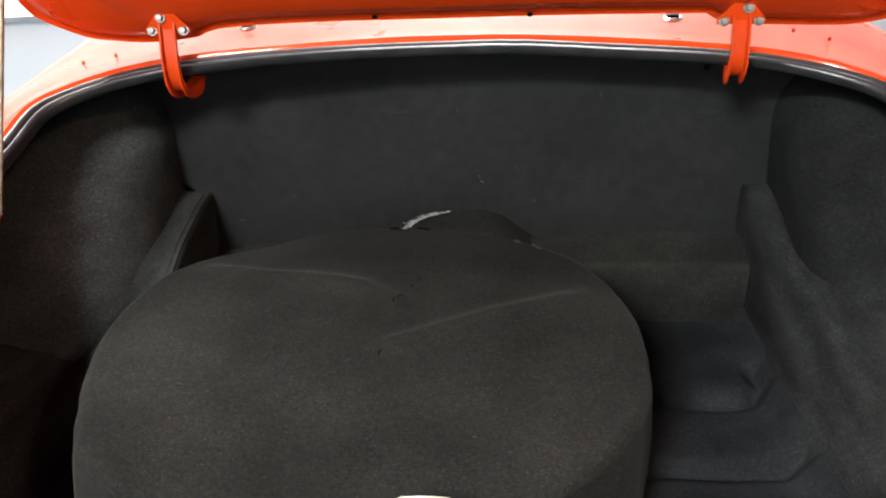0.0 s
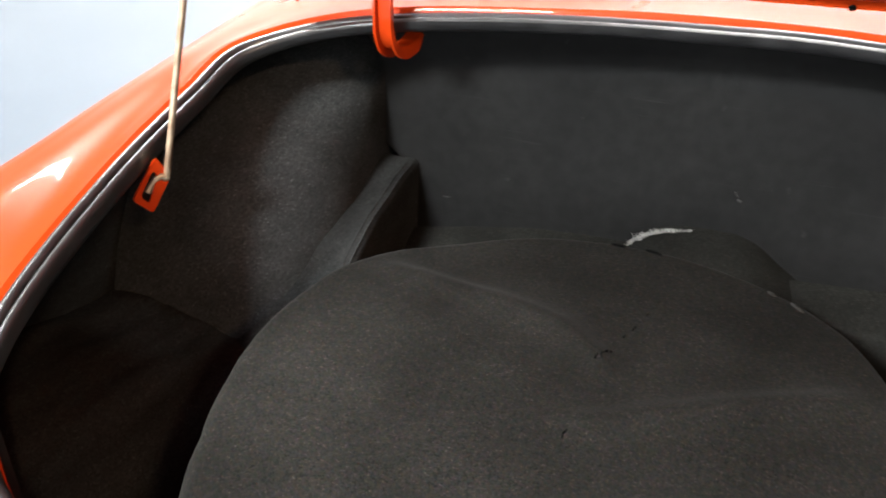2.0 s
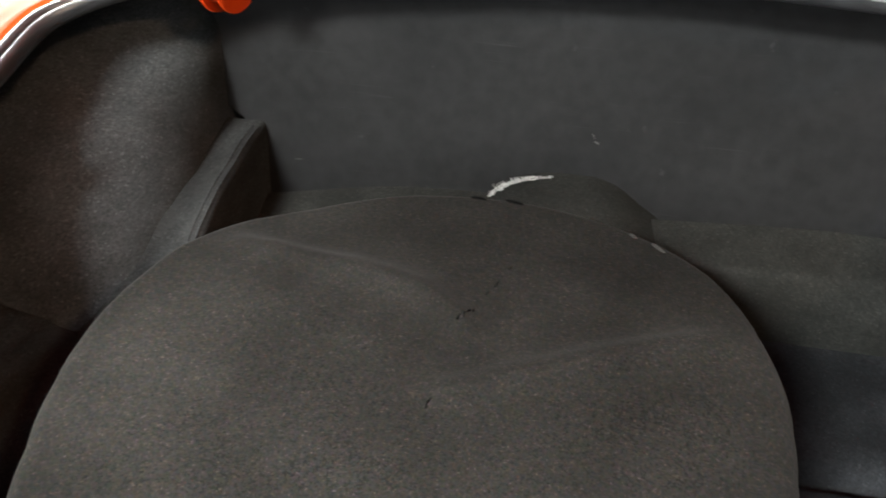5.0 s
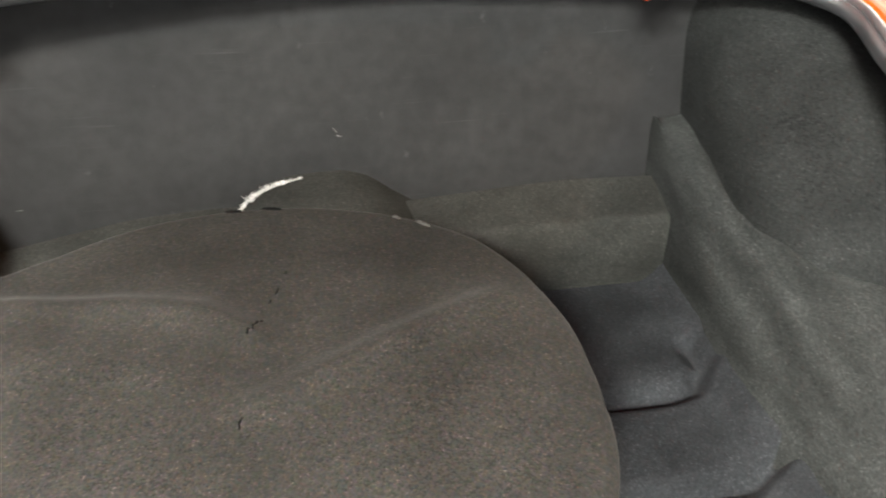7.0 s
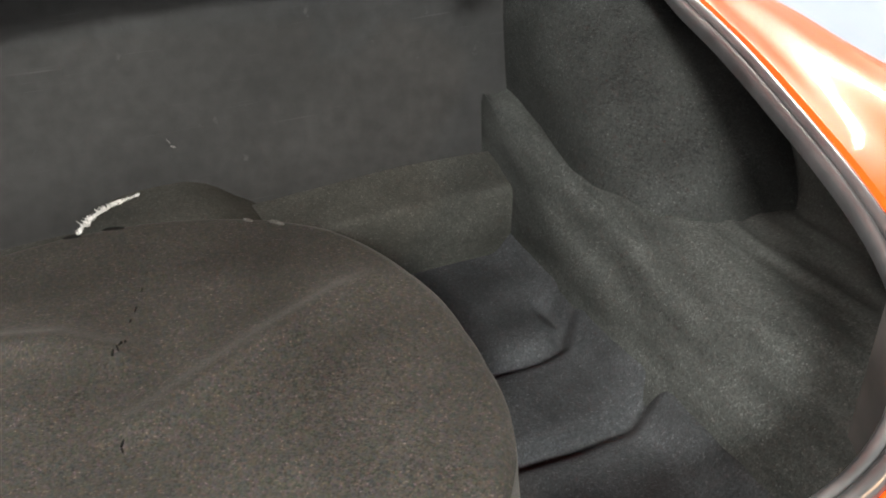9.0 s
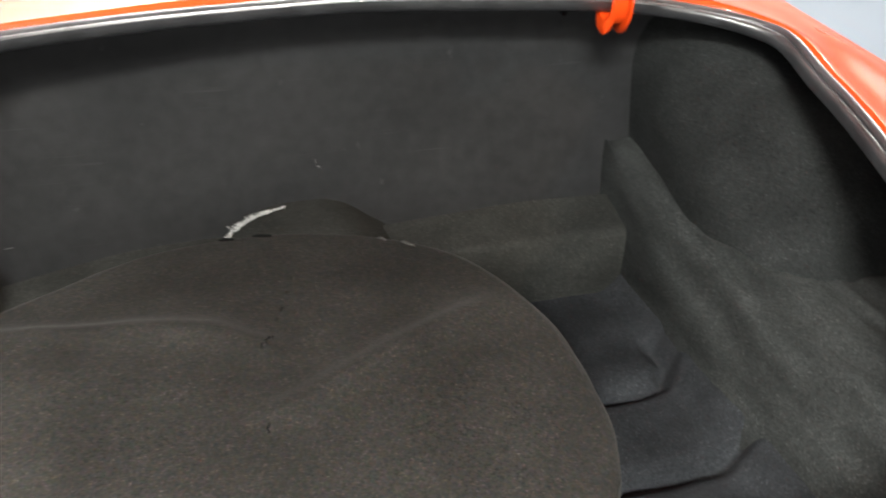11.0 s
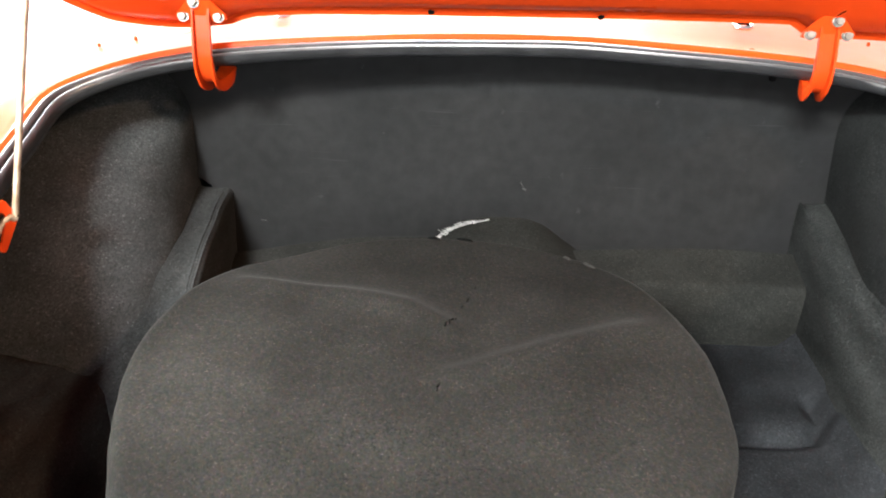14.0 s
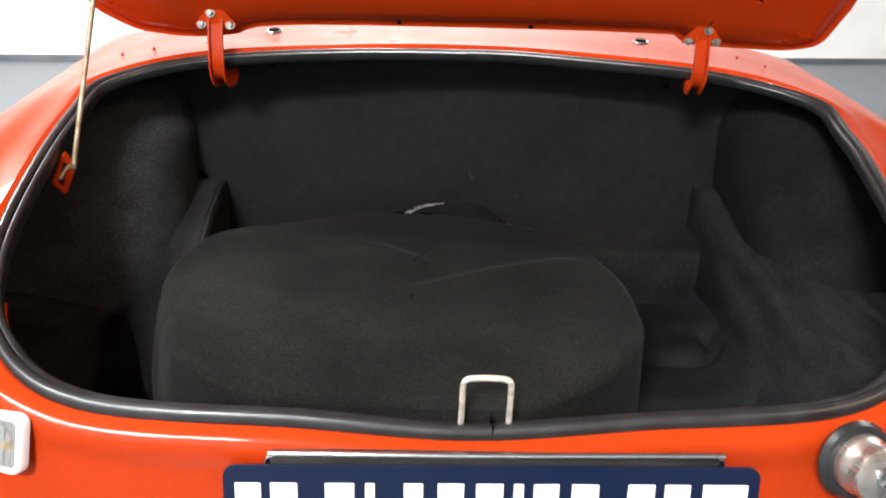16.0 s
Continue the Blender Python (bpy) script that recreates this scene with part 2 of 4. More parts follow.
FLOOR_GREY = varied(material("epoxy_floor", (0.25, 0.29, 0.34), 0.34), (0.056, 0.070, 0.090), (0.064, 0.079, 0.099), 1.2, second=(60, 0.03))
LAMP_GREY = material("pale_frame", (0.5, 0.5, 0.48), 0.4)
LAMP_WHITE = material("lamp_housing", (0.85, 0.85, 0.85), 0.4)
DIFFUSER = material("diffuser", (0.9, 0.9, 0.9), 0.5)
DIFFUSER.node_tree.nodes["Principled BSDF"].inputs["Emission Color"].default_value = (1, 0.97, 0.93, 1)
DIFFUSER.node_tree.nodes["Principled BSDF"].inputs["Emission Strength"].default_value = 8.0


# ---- mesh helpers ----
def finish(ob, bm, mat, smooth=True, angle=40):
    bmesh.ops.recalc_face_normals(bm, faces=bm.faces)
    me = bpy.data.meshes.new(ob if isinstance(ob, str) else ob.name)
    bm.to_mesh(me)
    bm.free()
    me.materials.append(mat)
    if smooth:
        me.polygons.foreach_set("use_smooth", [True] * len(me.polygons))
        me.set_sharp_from_angle(angle=radians(angle))
    return me


def part(name, bm, mat, parent=None, label="", smooth=True, angle=40):
    ob = new(name, finish(name, bm, mat, smooth, angle))
    if parent is not None:
        ob.parent = parent
    if label:
        ob["label"] = label
    return ob


def thing(name, label, category, place=(0, 0, 0), group="", kind=""):
    ob = new(name)
    ob.location = place
    return tagged(ob, label, category, group, kind)


def grid(rows, close_u=False, close_v=False, bm=None):
    """A sheet of quads through rows of points."""
    bm = bm or bmesh.new()
    vs = [[bm.verts.new(p) for p in row] for row in rows]
    nu, nv = len(vs), len(vs[0])
    for i in range(nu if close_u else nu - 1):
        for j in range(nv if close_v else nv - 1):
            bm.faces.new((vs[i][j], vs[(i + 1) % nu][j], vs[(i + 1) % nu][(j + 1) % nv], vs[i][(j + 1) % nv]))
    return bm


def box(x0, x1, y0, y1, z0, z1, bevel=0.0, segments=2, bm=None, m=None):
    b = bmesh.new()
    bmesh.ops.create_cube(b, size=1.0)
    for v in b.verts:
        v.co = Vector(((x0 + x1) / 2 + v.co.x * (x1 - x0), (y0 + y1) / 2 + v.co.y * (y1 - y0), (z0 + z1) / 2 + v.co.z * (z1 - z0)))
    if bevel:
        bmesh.ops.bevel(b, geom=b.edges[:], offset=bevel, segments=segments, affect="EDGES", profile=0.5)
    if m is not None:
        b.transform(m)
    return merge(bm, b)


def merge(into, b):
    if into is None:
        return b
    me = bpy.data.meshes.new("tmp")
    b.to_mesh(me)
    b.free()
    into.from_mesh(me)
    bpy.data.meshes.remove(me)
    return into


def lathe(profile, m=None, n=32, bm=None):
    """A turned form round the z axis from (radius, height) pairs, moved by m."""
    b = bmesh.new()
    rows = []
    for k in range(n):
        a = 2 * math.pi * k / n
        rows.append([(r * math.cos(a), r * math.sin(a), h) for r, h in profile])
    grid(rows, close_u=True, bm=b)
    bmesh.ops.remove_doubles(b, verts=b.verts, dist=1e-6)
    if m is not None:
        b.transform(m)
    return merge(bm, b)


def tube(points, radius, n=12, bm=None, flat=None, up=(0, 0, 1)):
    """A rod along points; flat: (half width, half height) gives it an oblong section instead."""
    pts = [Vector(p) for p in points]
    b = bmesh.new()
    rows = []
    for i, p in enumerate(pts):
        d = (pts[min(i + 1, len(pts) - 1)] - pts[max(i - 1, 0)]).normalized()
        u = Vector(up)
        if abs(d.dot(u)) > 0.95:
            u = Vector((0, 1, 0))
        s = d.cross(u).normalized()
        w = s.cross(d).normalized()
        row = []
        for k in range(n):
            a = 2 * math.pi * k / n
            c, e = math.cos(a), math.sin(a)
            if flat:
                c = math.copysign(abs(c) ** 0.35, c) * flat[0]
                e = math.copysign(abs(e) ** 0.35, e) * flat[1]
            else:
                c, e = c * radius, e * radius
            row.append(p + s * c + w * e)
        rows.append(row)
    grid(rows, close_v=True, bm=b)
    b.verts.ensure_lookup_table()
    m = len(rows)
    b.faces.new([b.verts[k] for k in range(n)])
    b.faces.new([b.verts[(m - 1) * n + k] for k in reversed(range(n))])
    return merge(bm, b)


def spline(points, steps=8, closed=False):
    P = [Vector(p) for p in points]
    n, out = len(P), []
    for i in range(n if closed else n - 1):
        p1, p2 = P[i], P[(i + 1) % n]
        p0 = P[(i - 1) % n] if closed or i > 0 else p1 * 2 - p2
        p3 = P[(i + 2) % n] if closed or i + 2 < n else p2 * 2 - p1
        for k in range(steps):
            t = k / steps
            out.append(0.5 * (2 * p1 + (p2 - p0) * t + (2 * p0 - 5 * p1 + 4 * p2 - p3) * t * t + (3 * p1 - p0 - 3 * p2 + p3) * t ** 3))
    if not closed:
        out.append(P[-1])
    return out


def rounded_loop(corners, r=0.002, n=36):
    """A polygon with eased corners, as n points evenly spaced along it."""
    pts = []
    k = len(corners)
    for i, c in enumerate(corners):
        c, a, b = Vector(c), Vector(corners[i - 1]), Vector(corners[(i + 1) % k])
        pts += [c + (a - c).normalized() * r, c + (a - c).normalized() * r * 0.3 + (b - c).normalized() * r * 0.3, c + (b - c).normalized() * r]
    length = [0.0]
    for i in range(len(pts)):
        length.append(length[-1] + (pts[(i + 1) % len(pts)] - pts[i]).length)
    at = [length[-1] * i / n for i in range(n)]
    xs, ys = [p.x for p in pts] + [pts[0].x], [p.y for p in pts] + [pts[0].y]
    return [(float(np.interp(d, length, xs)), float(np.interp(d, length, ys))) for d in at]


def lerp(xs, ys, x):
    return float(np.interp(x, xs, ys))


def flow(xs, ys, x):
    """A smooth curve through given values."""
    x = min(max(x, xs[0]), xs[-1])
    i = max(k for k in range(len(xs) - 1) if xs[k] <= x)
    def slope(k):
        if k in (0, len(xs) - 1):
            return 0.0
        a, b = (ys[k] - ys[k - 1]) / (xs[k] - xs[k - 1]), (ys[k + 1] - ys[k]) / (xs[k + 1] - xs[k])
        return 0.0 if a * b <= 0 else 2 * a * b / (a + b)
    h = xs[i + 1] - xs[i]
    t = (x - xs[i]) / h
    return (ys[i] * (1 + 2 * t) * (1 - t) ** 2 + slope(i) * h * t * (1 - t) ** 2 + ys[i + 1] * t * t * (3 - 2 * t) + slope(i + 1) * h * t * t * (t - 1))


def near_line(px, py, line):
    """Distance of a point from a bent line."""
    best = 9.0
    for (ax, ay), (bx, by) in zip(line, line[1:]):
        dx, dy = bx - ax, by - ay
        t = min(1, max(0, ((px - ax) * dx + (py - ay) * dy) / (dx * dx + dy * dy)))
        best = min(best, math.hypot(px - ax - dx * t, py - ay - dy * t))
    return best


def hexbolt(place, axis, radius=0.0055, height=0.006, bm=None):
    """A washer with a hexagonal head."""
    turn = Vector(axis).to_track_quat("Z", "Y").to_matrix().to_4x4()
    m = Matrix.Translation(place) @ turn
    bm = lathe([(0, 0), (radius * 1.45, 0), (radius * 1.45, 0.0012), (0, 0.0012)], m, 18, bm)
    return lathe([(0, 0.001), (radius, 0.001), (radius, height * 0.85), (radius * 0.8, height), (0, height)], m, 6, bm)


# ---- the showroom ----
def room():
    floor = part("floor", box(-8, 9, -7.5, 11, -0.1, 0.0), FLOOR_GREY)
    tagged(floor, "smooth blue-grey painted showroom floor", "floor", kind="structure")
    for name, corners in (("wall_north", ((-8.0, 5.80), (9.0, 8.98))),
                          ("wall_west", ((-8.0, -7.5), (-8.0, 5.80))), ("wall_east", ((9.0, 8.98), (9.0, -7.5)))):
        (xa, ya), (xb, yb) = corners
        d = Vector((xb - xa, yb - ya, 0))
        out = Vector((-d.y, d.x, 0)).normalized() * 0.2
        bm = bmesh.new()
        rows = [[(xa, ya, 0), (xa, ya, 4.0), (xa + out.x, ya + out.y, 4.0), (xa + out.x, ya + out.y, 0)],
                [(xb, yb, 0), (xb, yb, 4.0), (xb + out.x, yb + out.y, 4.0), (xb + out.x, yb + out.y, 0)]]
        grid(rows, close_v=True, bm=bm)
        north = name == "wall_north"
        tagged(part(name, bm, WALL_WHITE if north else WALL_PALE, smooth=False), "plain white plastered showroom wall" if north else "plain off-white showroom wall", "wall", kind="structure")
        inn = -out.normalized() * 0.012
        bm = bmesh.new()
        rows = [[(xa, ya, 0), (xa, ya, 0.04), (xa + inn.x, ya + inn.y, 0.038), (xa + inn.x, ya + inn.y, 0)],
                [(xb, yb, 0), (xb, yb, 0.04), (xb + inn.x, yb + inn.y, 0.038), (xb + inn.x, yb + inn.y, 0)]]
        grid(rows, bm=bm)
        tagged(part("baseboard", bm, SKIRTING, smooth=False), "thin grey skirting board along the wall", "baseboard", kind="structure")
    # the wall behind the camera, with a wide window added for the fill
    xs, zs = (-8.0, -6.1, -1.1, 9.0), (0.0, 0.85, 3.25, 4.0)
    bm = bmesh.new()
    for a in range(3):
        for c in range(3):
            if (a, c) != (1, 1):
                box(xs[a], xs[a + 1], -7.7, -7.5, zs[c], zs[c + 1], bm=bm)
    tagged(part("wall_south", bm, WALL_PALE, smooth=False), "plain off-white showroom wall with the added fill window", "wall", kind="structure")
    window = thing("added_window", "wide window with a plain white frame, added for fill light", "window", (-3.6, -7.6, 0.85), kind="structure")
    for x0, x1, z0, z1 in ((-2.5, 2.5, 0.0, 0.06), (-2.5, 2.5, 2.34, 2.40), (-2.5, -2.44, 0.06, 2.34), (2.44, 2.5, 0.06, 2.34), (-0.85, -0.80, 0.06, 2.34), (0.80, 0.85, 0.06, 2.34)):
        part("window_frame", box(x0, x1, -0.03, 0.03, z0, z1, 0.006, 1), LAMP_WHITE, window)
    tagged(part("ceiling", box(-8, 9, -7.5, 11, 4.0, 4.1), CEILING), "plain grey ceiling", "ceiling", kind="structure")
    for place, wide, long, watts, colour in LAMPS:
        lamp = thing("ceiling_light", "white rectangular ceiling light panel, out of view", "ceiling light", (place[0], place[1], 4.0), "ceiling lights")
        w, l = wide / 2, long / 2
        part("housing", box(-w - 0.03, w + 0.03, -l - 0.03, l + 0.03, -0.10, 0.0, 0.01), LAMP_WHITE, lamp)
        part("diffuser", box(-w, w, -l, l, -0.106, -0.1005), DIFFUSER, lamp, "glowing opal diffuser")


room()

# ---- the car ----
car = thing("car", "bright red classic car with its boot lid propped open", "car")

SHEAR_Y, SHEAR_X, LEAN_Z = 0.030, 0.031, -0.0055
HALF_RIM = [(0.0, 1.138, 0.997), (0.161, 1.133, 0.9935), (0.386, 1.110, 0.979), (0.504, 1.048, 0.952), (0.519, 0.951, 0.921), (0.506, 0.809, 0.893),
            (0.483, 0.643, 0.847), (0.453, 0.567, 0.791), (0.368, 0.531, 0.745), (0.162, 0.522, 0.732), (0.0, 0.518, 0.722)]


def rim_curve(steps=9):
    ring = HALF_RIM + [(-x, y, z) for x, y, z in HALF_RIM[1:-1][::-1]]
    pts = [Vector((x + SHEAR_X * (y - 0.8), y + SHEAR_Y * x, z + LEAN_Z * x)) for x, y, z in ring]
    return spline(pts, steps, closed=True)


RIM = rim_curve()
N = len(RIM)
OUT = []
for i in range(N):
    d = RIM[(i + 2) % N] - RIM[i - 2]
    OUT.append(Vector((-d.y, d.x, 0)).normalized())


def blend3(n, front, side, rear):
    """A value that depends on the way the rim faces."""
    if n.y >= 0:
        return side + (front - side) * n.y ** 2
    return side + (rear - side) * n.y ** 2


def crown(x, y):
    """Height of the tail's upper skin."""
    return 0.981 + 0.0785 * (y - 0.9) - 0.196 * x * x


def shoulder(i):
    """Where the skin turns down: out on the wing at the sides, close by at the tail."""
    p, n = RIM[i], OUT[i]
    edge = 0.623 if n.x < 0 else 0.636
    if n.y >= 0:
        d = min((edge - abs(p.x)) / max(abs(n.x), 1e-4), (1.46 - p.y) / max(n.y, 1e-4))
        q = p + n * d
        return Vector((q.x, q.y, crown(q.x, q.y)))
    rear = (-n.y) ** 1.5
    wing = Vector((math.copysign(edge, n.x), p.y + n.y * 0.03, crown(edge, p.y)))
    return (p + n * 0.020 + Vector((0, 0, -0.045))) * rear + wing * (1 - rear)


def body_shell():
    flange = [[(-0.0165, -0.012), (-0.0095, -0.0145), (-0.0185, -0.021)], [(-0.015, -0.0125), (-0.0090, -0.008), (-0.017, -0.010)], [(0.0, -0.014), (0.0, -0.008), (0.0, -0.008)], [(0.0035, -0.012), (0.0035, -0.007), (0.0035, -0.007)],
              [(0.0042, 0.0), (0.0045, 0.002), (0.004, -0.004)], [(0.0065, 0.002), (0.0100, 0.0055), (0.007, -0.003)], [(0.012, 0.002), (0.015, 0.005), (0.010, -0.0045)]]
    rows = []
    for f, s, r in flange:
        rows.append([RIM[i] + OUT[i] * blend3(OUT[i], f[0], s[0], r[0]) + Vector((0, 0, blend3(OUT[i], f[1], s[1], r[1]))) for i in range(N)])
    last = rows[-1]
    for k in range(1, 11):
        s = k / 10
        row = []
        for i in range(N):
            n = OUT[i]
            e = shoulder(i)
            h = blend3(n, 0.0, -0.006, 0.006) * math.sin(math.pi * s) + blend3(n, 0.0, 0.006, 0.0) * math.sin(math.pi * s) ** 2 * s * 2
            row.append(last[i].lerp(e, s) + Vector((0, 0, h)) + n * blend3(n, 0, 0, 0.006) * math.sin(math.pi * s))
        rows.append(row)
    for f, s, r in ([(0.004, -0.004), (0.003, -0.003), (0.002, -0.012)], [(0.02, -0.02), (0.012, -0.022), (0.005, -0.035)], [(0.05, -0.06), (0.026, -0.06), (0.009, -0.07)], [(0.08, -0.15), (0.045, -0.13), (0.018, -0.15)],
                    [(0.10, -0.3), (0.06, -0.24), (0.022, -0.23)], [(0.10, -0.45), (0.06, -0.36), (0.010, -0.33)], [(0.08, -0.66), (0.04, -0.58), (-0.02, -0.43)]):
        rows.append([shoulder(i) + OUT[i] * blend3(OUT[i], f[0], s[0], r[0]) + Vector((0, 0, blend3(OUT[i], f[1], s[1], r[1]))) for i in range(N)])
    part("opening_lip", grid(rows[:6], close_v=True), PAINT, car, "red turned edge of the boot opening", angle=50)
    return part("body_shell", grid(rows[5:], close_v=True), PAINT, car, angle=50)


body_shell()


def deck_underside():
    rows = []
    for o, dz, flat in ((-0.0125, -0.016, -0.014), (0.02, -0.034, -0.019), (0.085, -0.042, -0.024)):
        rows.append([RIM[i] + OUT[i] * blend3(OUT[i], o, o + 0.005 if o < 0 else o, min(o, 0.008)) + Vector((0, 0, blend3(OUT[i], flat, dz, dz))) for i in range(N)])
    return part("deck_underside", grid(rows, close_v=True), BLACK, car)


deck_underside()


def seal():
    """Bulb and skirt of the rubber strip round the opening."""
    prof = [(0.004, -0.006), (0.0045, 0.0015), (0.003, 0.0055), (-0.0005, 0.0075), (-0.0045, 0.0065), (-0.0068, 0.0035), (-0.0074, 0.0008), (-0.0086, 0.0026), (-0.0120, 0.0026), (-0.0148, 0.0003),
            (-0.0164, -0.005), (-0.0168, -0.012), (-0.0164, -0.0185), (-0.0148, -0.019), (-0.0135, -0.010)]
    rows = []
    for i in range(N):
        p, o = RIM[i], OUT[i]
        w = 0.0004 * math.sin(i * 0.53) + 0.0006 * math.sin(i * 0.19 + 1)
        up, down, wide = blend3(o, 0.6, 1.0, 1.2), blend3(o, 0.68, 0.66 if o.x > 0 else 0.78, 1.4), blend3(o, 1.2, 0.8, 1.45)
        w += blend3(o, -0.0080, 0.0, 0.0)
        tuck = blend3(o, 0.45, 0.0, 0.0)
        rows.append([p + o * (a * (wide if a < 0 else 1) - tuck * min(0.0, b) * (a < -0.012) * 1.0) + Vector((0, 0, b * (up if b > 0 else down) + w)) for a, b in prof])
    # the painted flange shows below the strip where it turns into the tail
    low = [p + o * -0.0172 * blend3(o, 1.2, 0.8, 1.45) + Vector((0, 0, -0.0205 * blend3(o, 1.0, 1.0, 1.4))) for p, o in zip(RIM, OUT) if p.y < 0.60 and p.x < -0.2]
    part("flange_edge", tube(sorted(low, key=lambda p: p.x), 0.0016, 8), PAINT, car, "thin red edge below the seal")
    return part("weatherstrip", grid(rows, close_u=True, close_v=True), RUBBER, car, "black rubber seal round the boot opening", angle=70)


seal()
joint = min(range(N), key=lambda i: (RIM[i].y > 0.6, abs(RIM[i].x - 0.004)))
part("seal_joint", box(-0.0006, 0.0006, -0.020, 0.004, -0.012, 0.0095, m=Matrix.Translation(RIM[joint]) @ Matrix.Rotation(0.12, 4, "Y") @ pose(0, 0, 0, 0, 0, 180)), DARK, car, "dark split where the seal's ends meet")

# ---- boot interior ----
FLOOR = 0.594


def boot_floor():
    rows = []
    xs = np.linspace(-0.46, 0.46, 230)
    ys = np.linspace(0.50, 1.215, 200)

    grooves = ([(-0.46, 0.922), (0.27, 0.925), (0.34, 0.927), (0.366, 0.935), (0.385, 0.958), (0.383, 0.988)], [(-0.46, 0.80), (0.31, 0.798), (0.364, 0.801), (0.398, 0.811)], [(-0.46, 0.665), (0.39, 0.668)])

    def height(x, y):
        z = FLOOR
        for line in grooves:
            z -= 0.019 * math.exp(-(near_line(x, y, line) / 0.012) ** 2)
        z -= 0.004 / (1 + math.exp((y - 0.93) / 0.01))
        w = min(1.0, max(0.0, (x - 0.368) / 0.04))
        z += 0.030 * w * w * (3 - 2 * w)
        return z + 0.0025 * noise.noise((x * 14, y * 14, 0))
    for y in ys:
        rows.append([(x, y, height(x, y)) for x in xs])
    part("boot_floor", grid(rows), FLOOR_CARPET, car, "dark carpet floor with pressed cross grooves, blue shade in its colour")
    tail = [i for i in range(N) if OUT[i].y < -0.25]
    rows = [[RIM[i] + OUT[i] * -0.014 + Vector((0, 0, -0.018)) for i in tail], [Vector((*(RIM[i] + OUT[i] * -0.012).xy, 0.64)) for i in tail], [Vector((*(RIM[i] + OUT[i] * -0.010).xy, 0.56)) for i in tail]]
    part("rear_inner_panel", grid(rows), BLACK, car)


boot_floor()


def bulkhead():
    def yy(z):
        return 1.197 + (z - 0.69) * 0.13
    rows_f, rows_b = [], []
    for k in range(25):
        z = 0.648 + (0.972 - 0.648) * k / 24
        half_l = lerp((0.69, 0.76, 0.80, 0.93, 0.955, 0.98), (0.381, 0.40, 0.47, 0.47, 0.42, 0.36), z)
        half_r = lerp((0.69, 0.765, 0.772, 0.93, 0.955, 0.98), (0.394, 0.396, 0.47, 0.47, 0.42, 0.36), z)
        rows_f.append([(-half_l + (half_l + half_r) * j / 40, yy(z) + 0.0025 * noise.noise((j * 0.11, k * 0.13, 4)), z) for j in range(41)])
    bm = grid(rows_f)
    ext = bmesh.ops.extrude_face_region(bm, geom=bm.faces[:])
    for g in ext["geom"]:
        if isinstance(g, bmesh.types.BMVert):
            g.co.y += 0.005
    panel = part("bulkhead_panel", bm, BOARD, car, "black board closing the front of the boot")
    for x, z in ((0.337, 0.933), (-0.30, 0.945)):
        m = Matrix.Translation((x, yy(z) - 0.001, z)) @ pose(0, 0, 0, 90)
        part("screw", lathe([(0, 0.003), (0.003, 0.003), (0.0045, 0.001), (0.0045, -0.001), (0, -0.001)], m, 14), DARK, panel, "small black screw")
    for x, z, w, h, a in ((0.022, 0.781, 0.007, 0.0009, 60), (0.026, 0.774, 0.005, 0.0018, 25), (-0.335, 0.716, 0.008, 0.0007, 0)):
        m = Matrix.Translation((x, yy(z) - 0.0032, z)) @ pose(0, 0, 0, 0, a, 0)
        part("scratch", box(-w / 2, w / 2, -0.0003, 0.0004, -h / 2, h / 2, m=m), GREY_WORN, panel, "pale scuff on the board")
    part("bulkhead_metal", box(-0.46, 0.46, 1.262, 1.275, 0.5, 0.945), BLACK, car)


bulkhead()


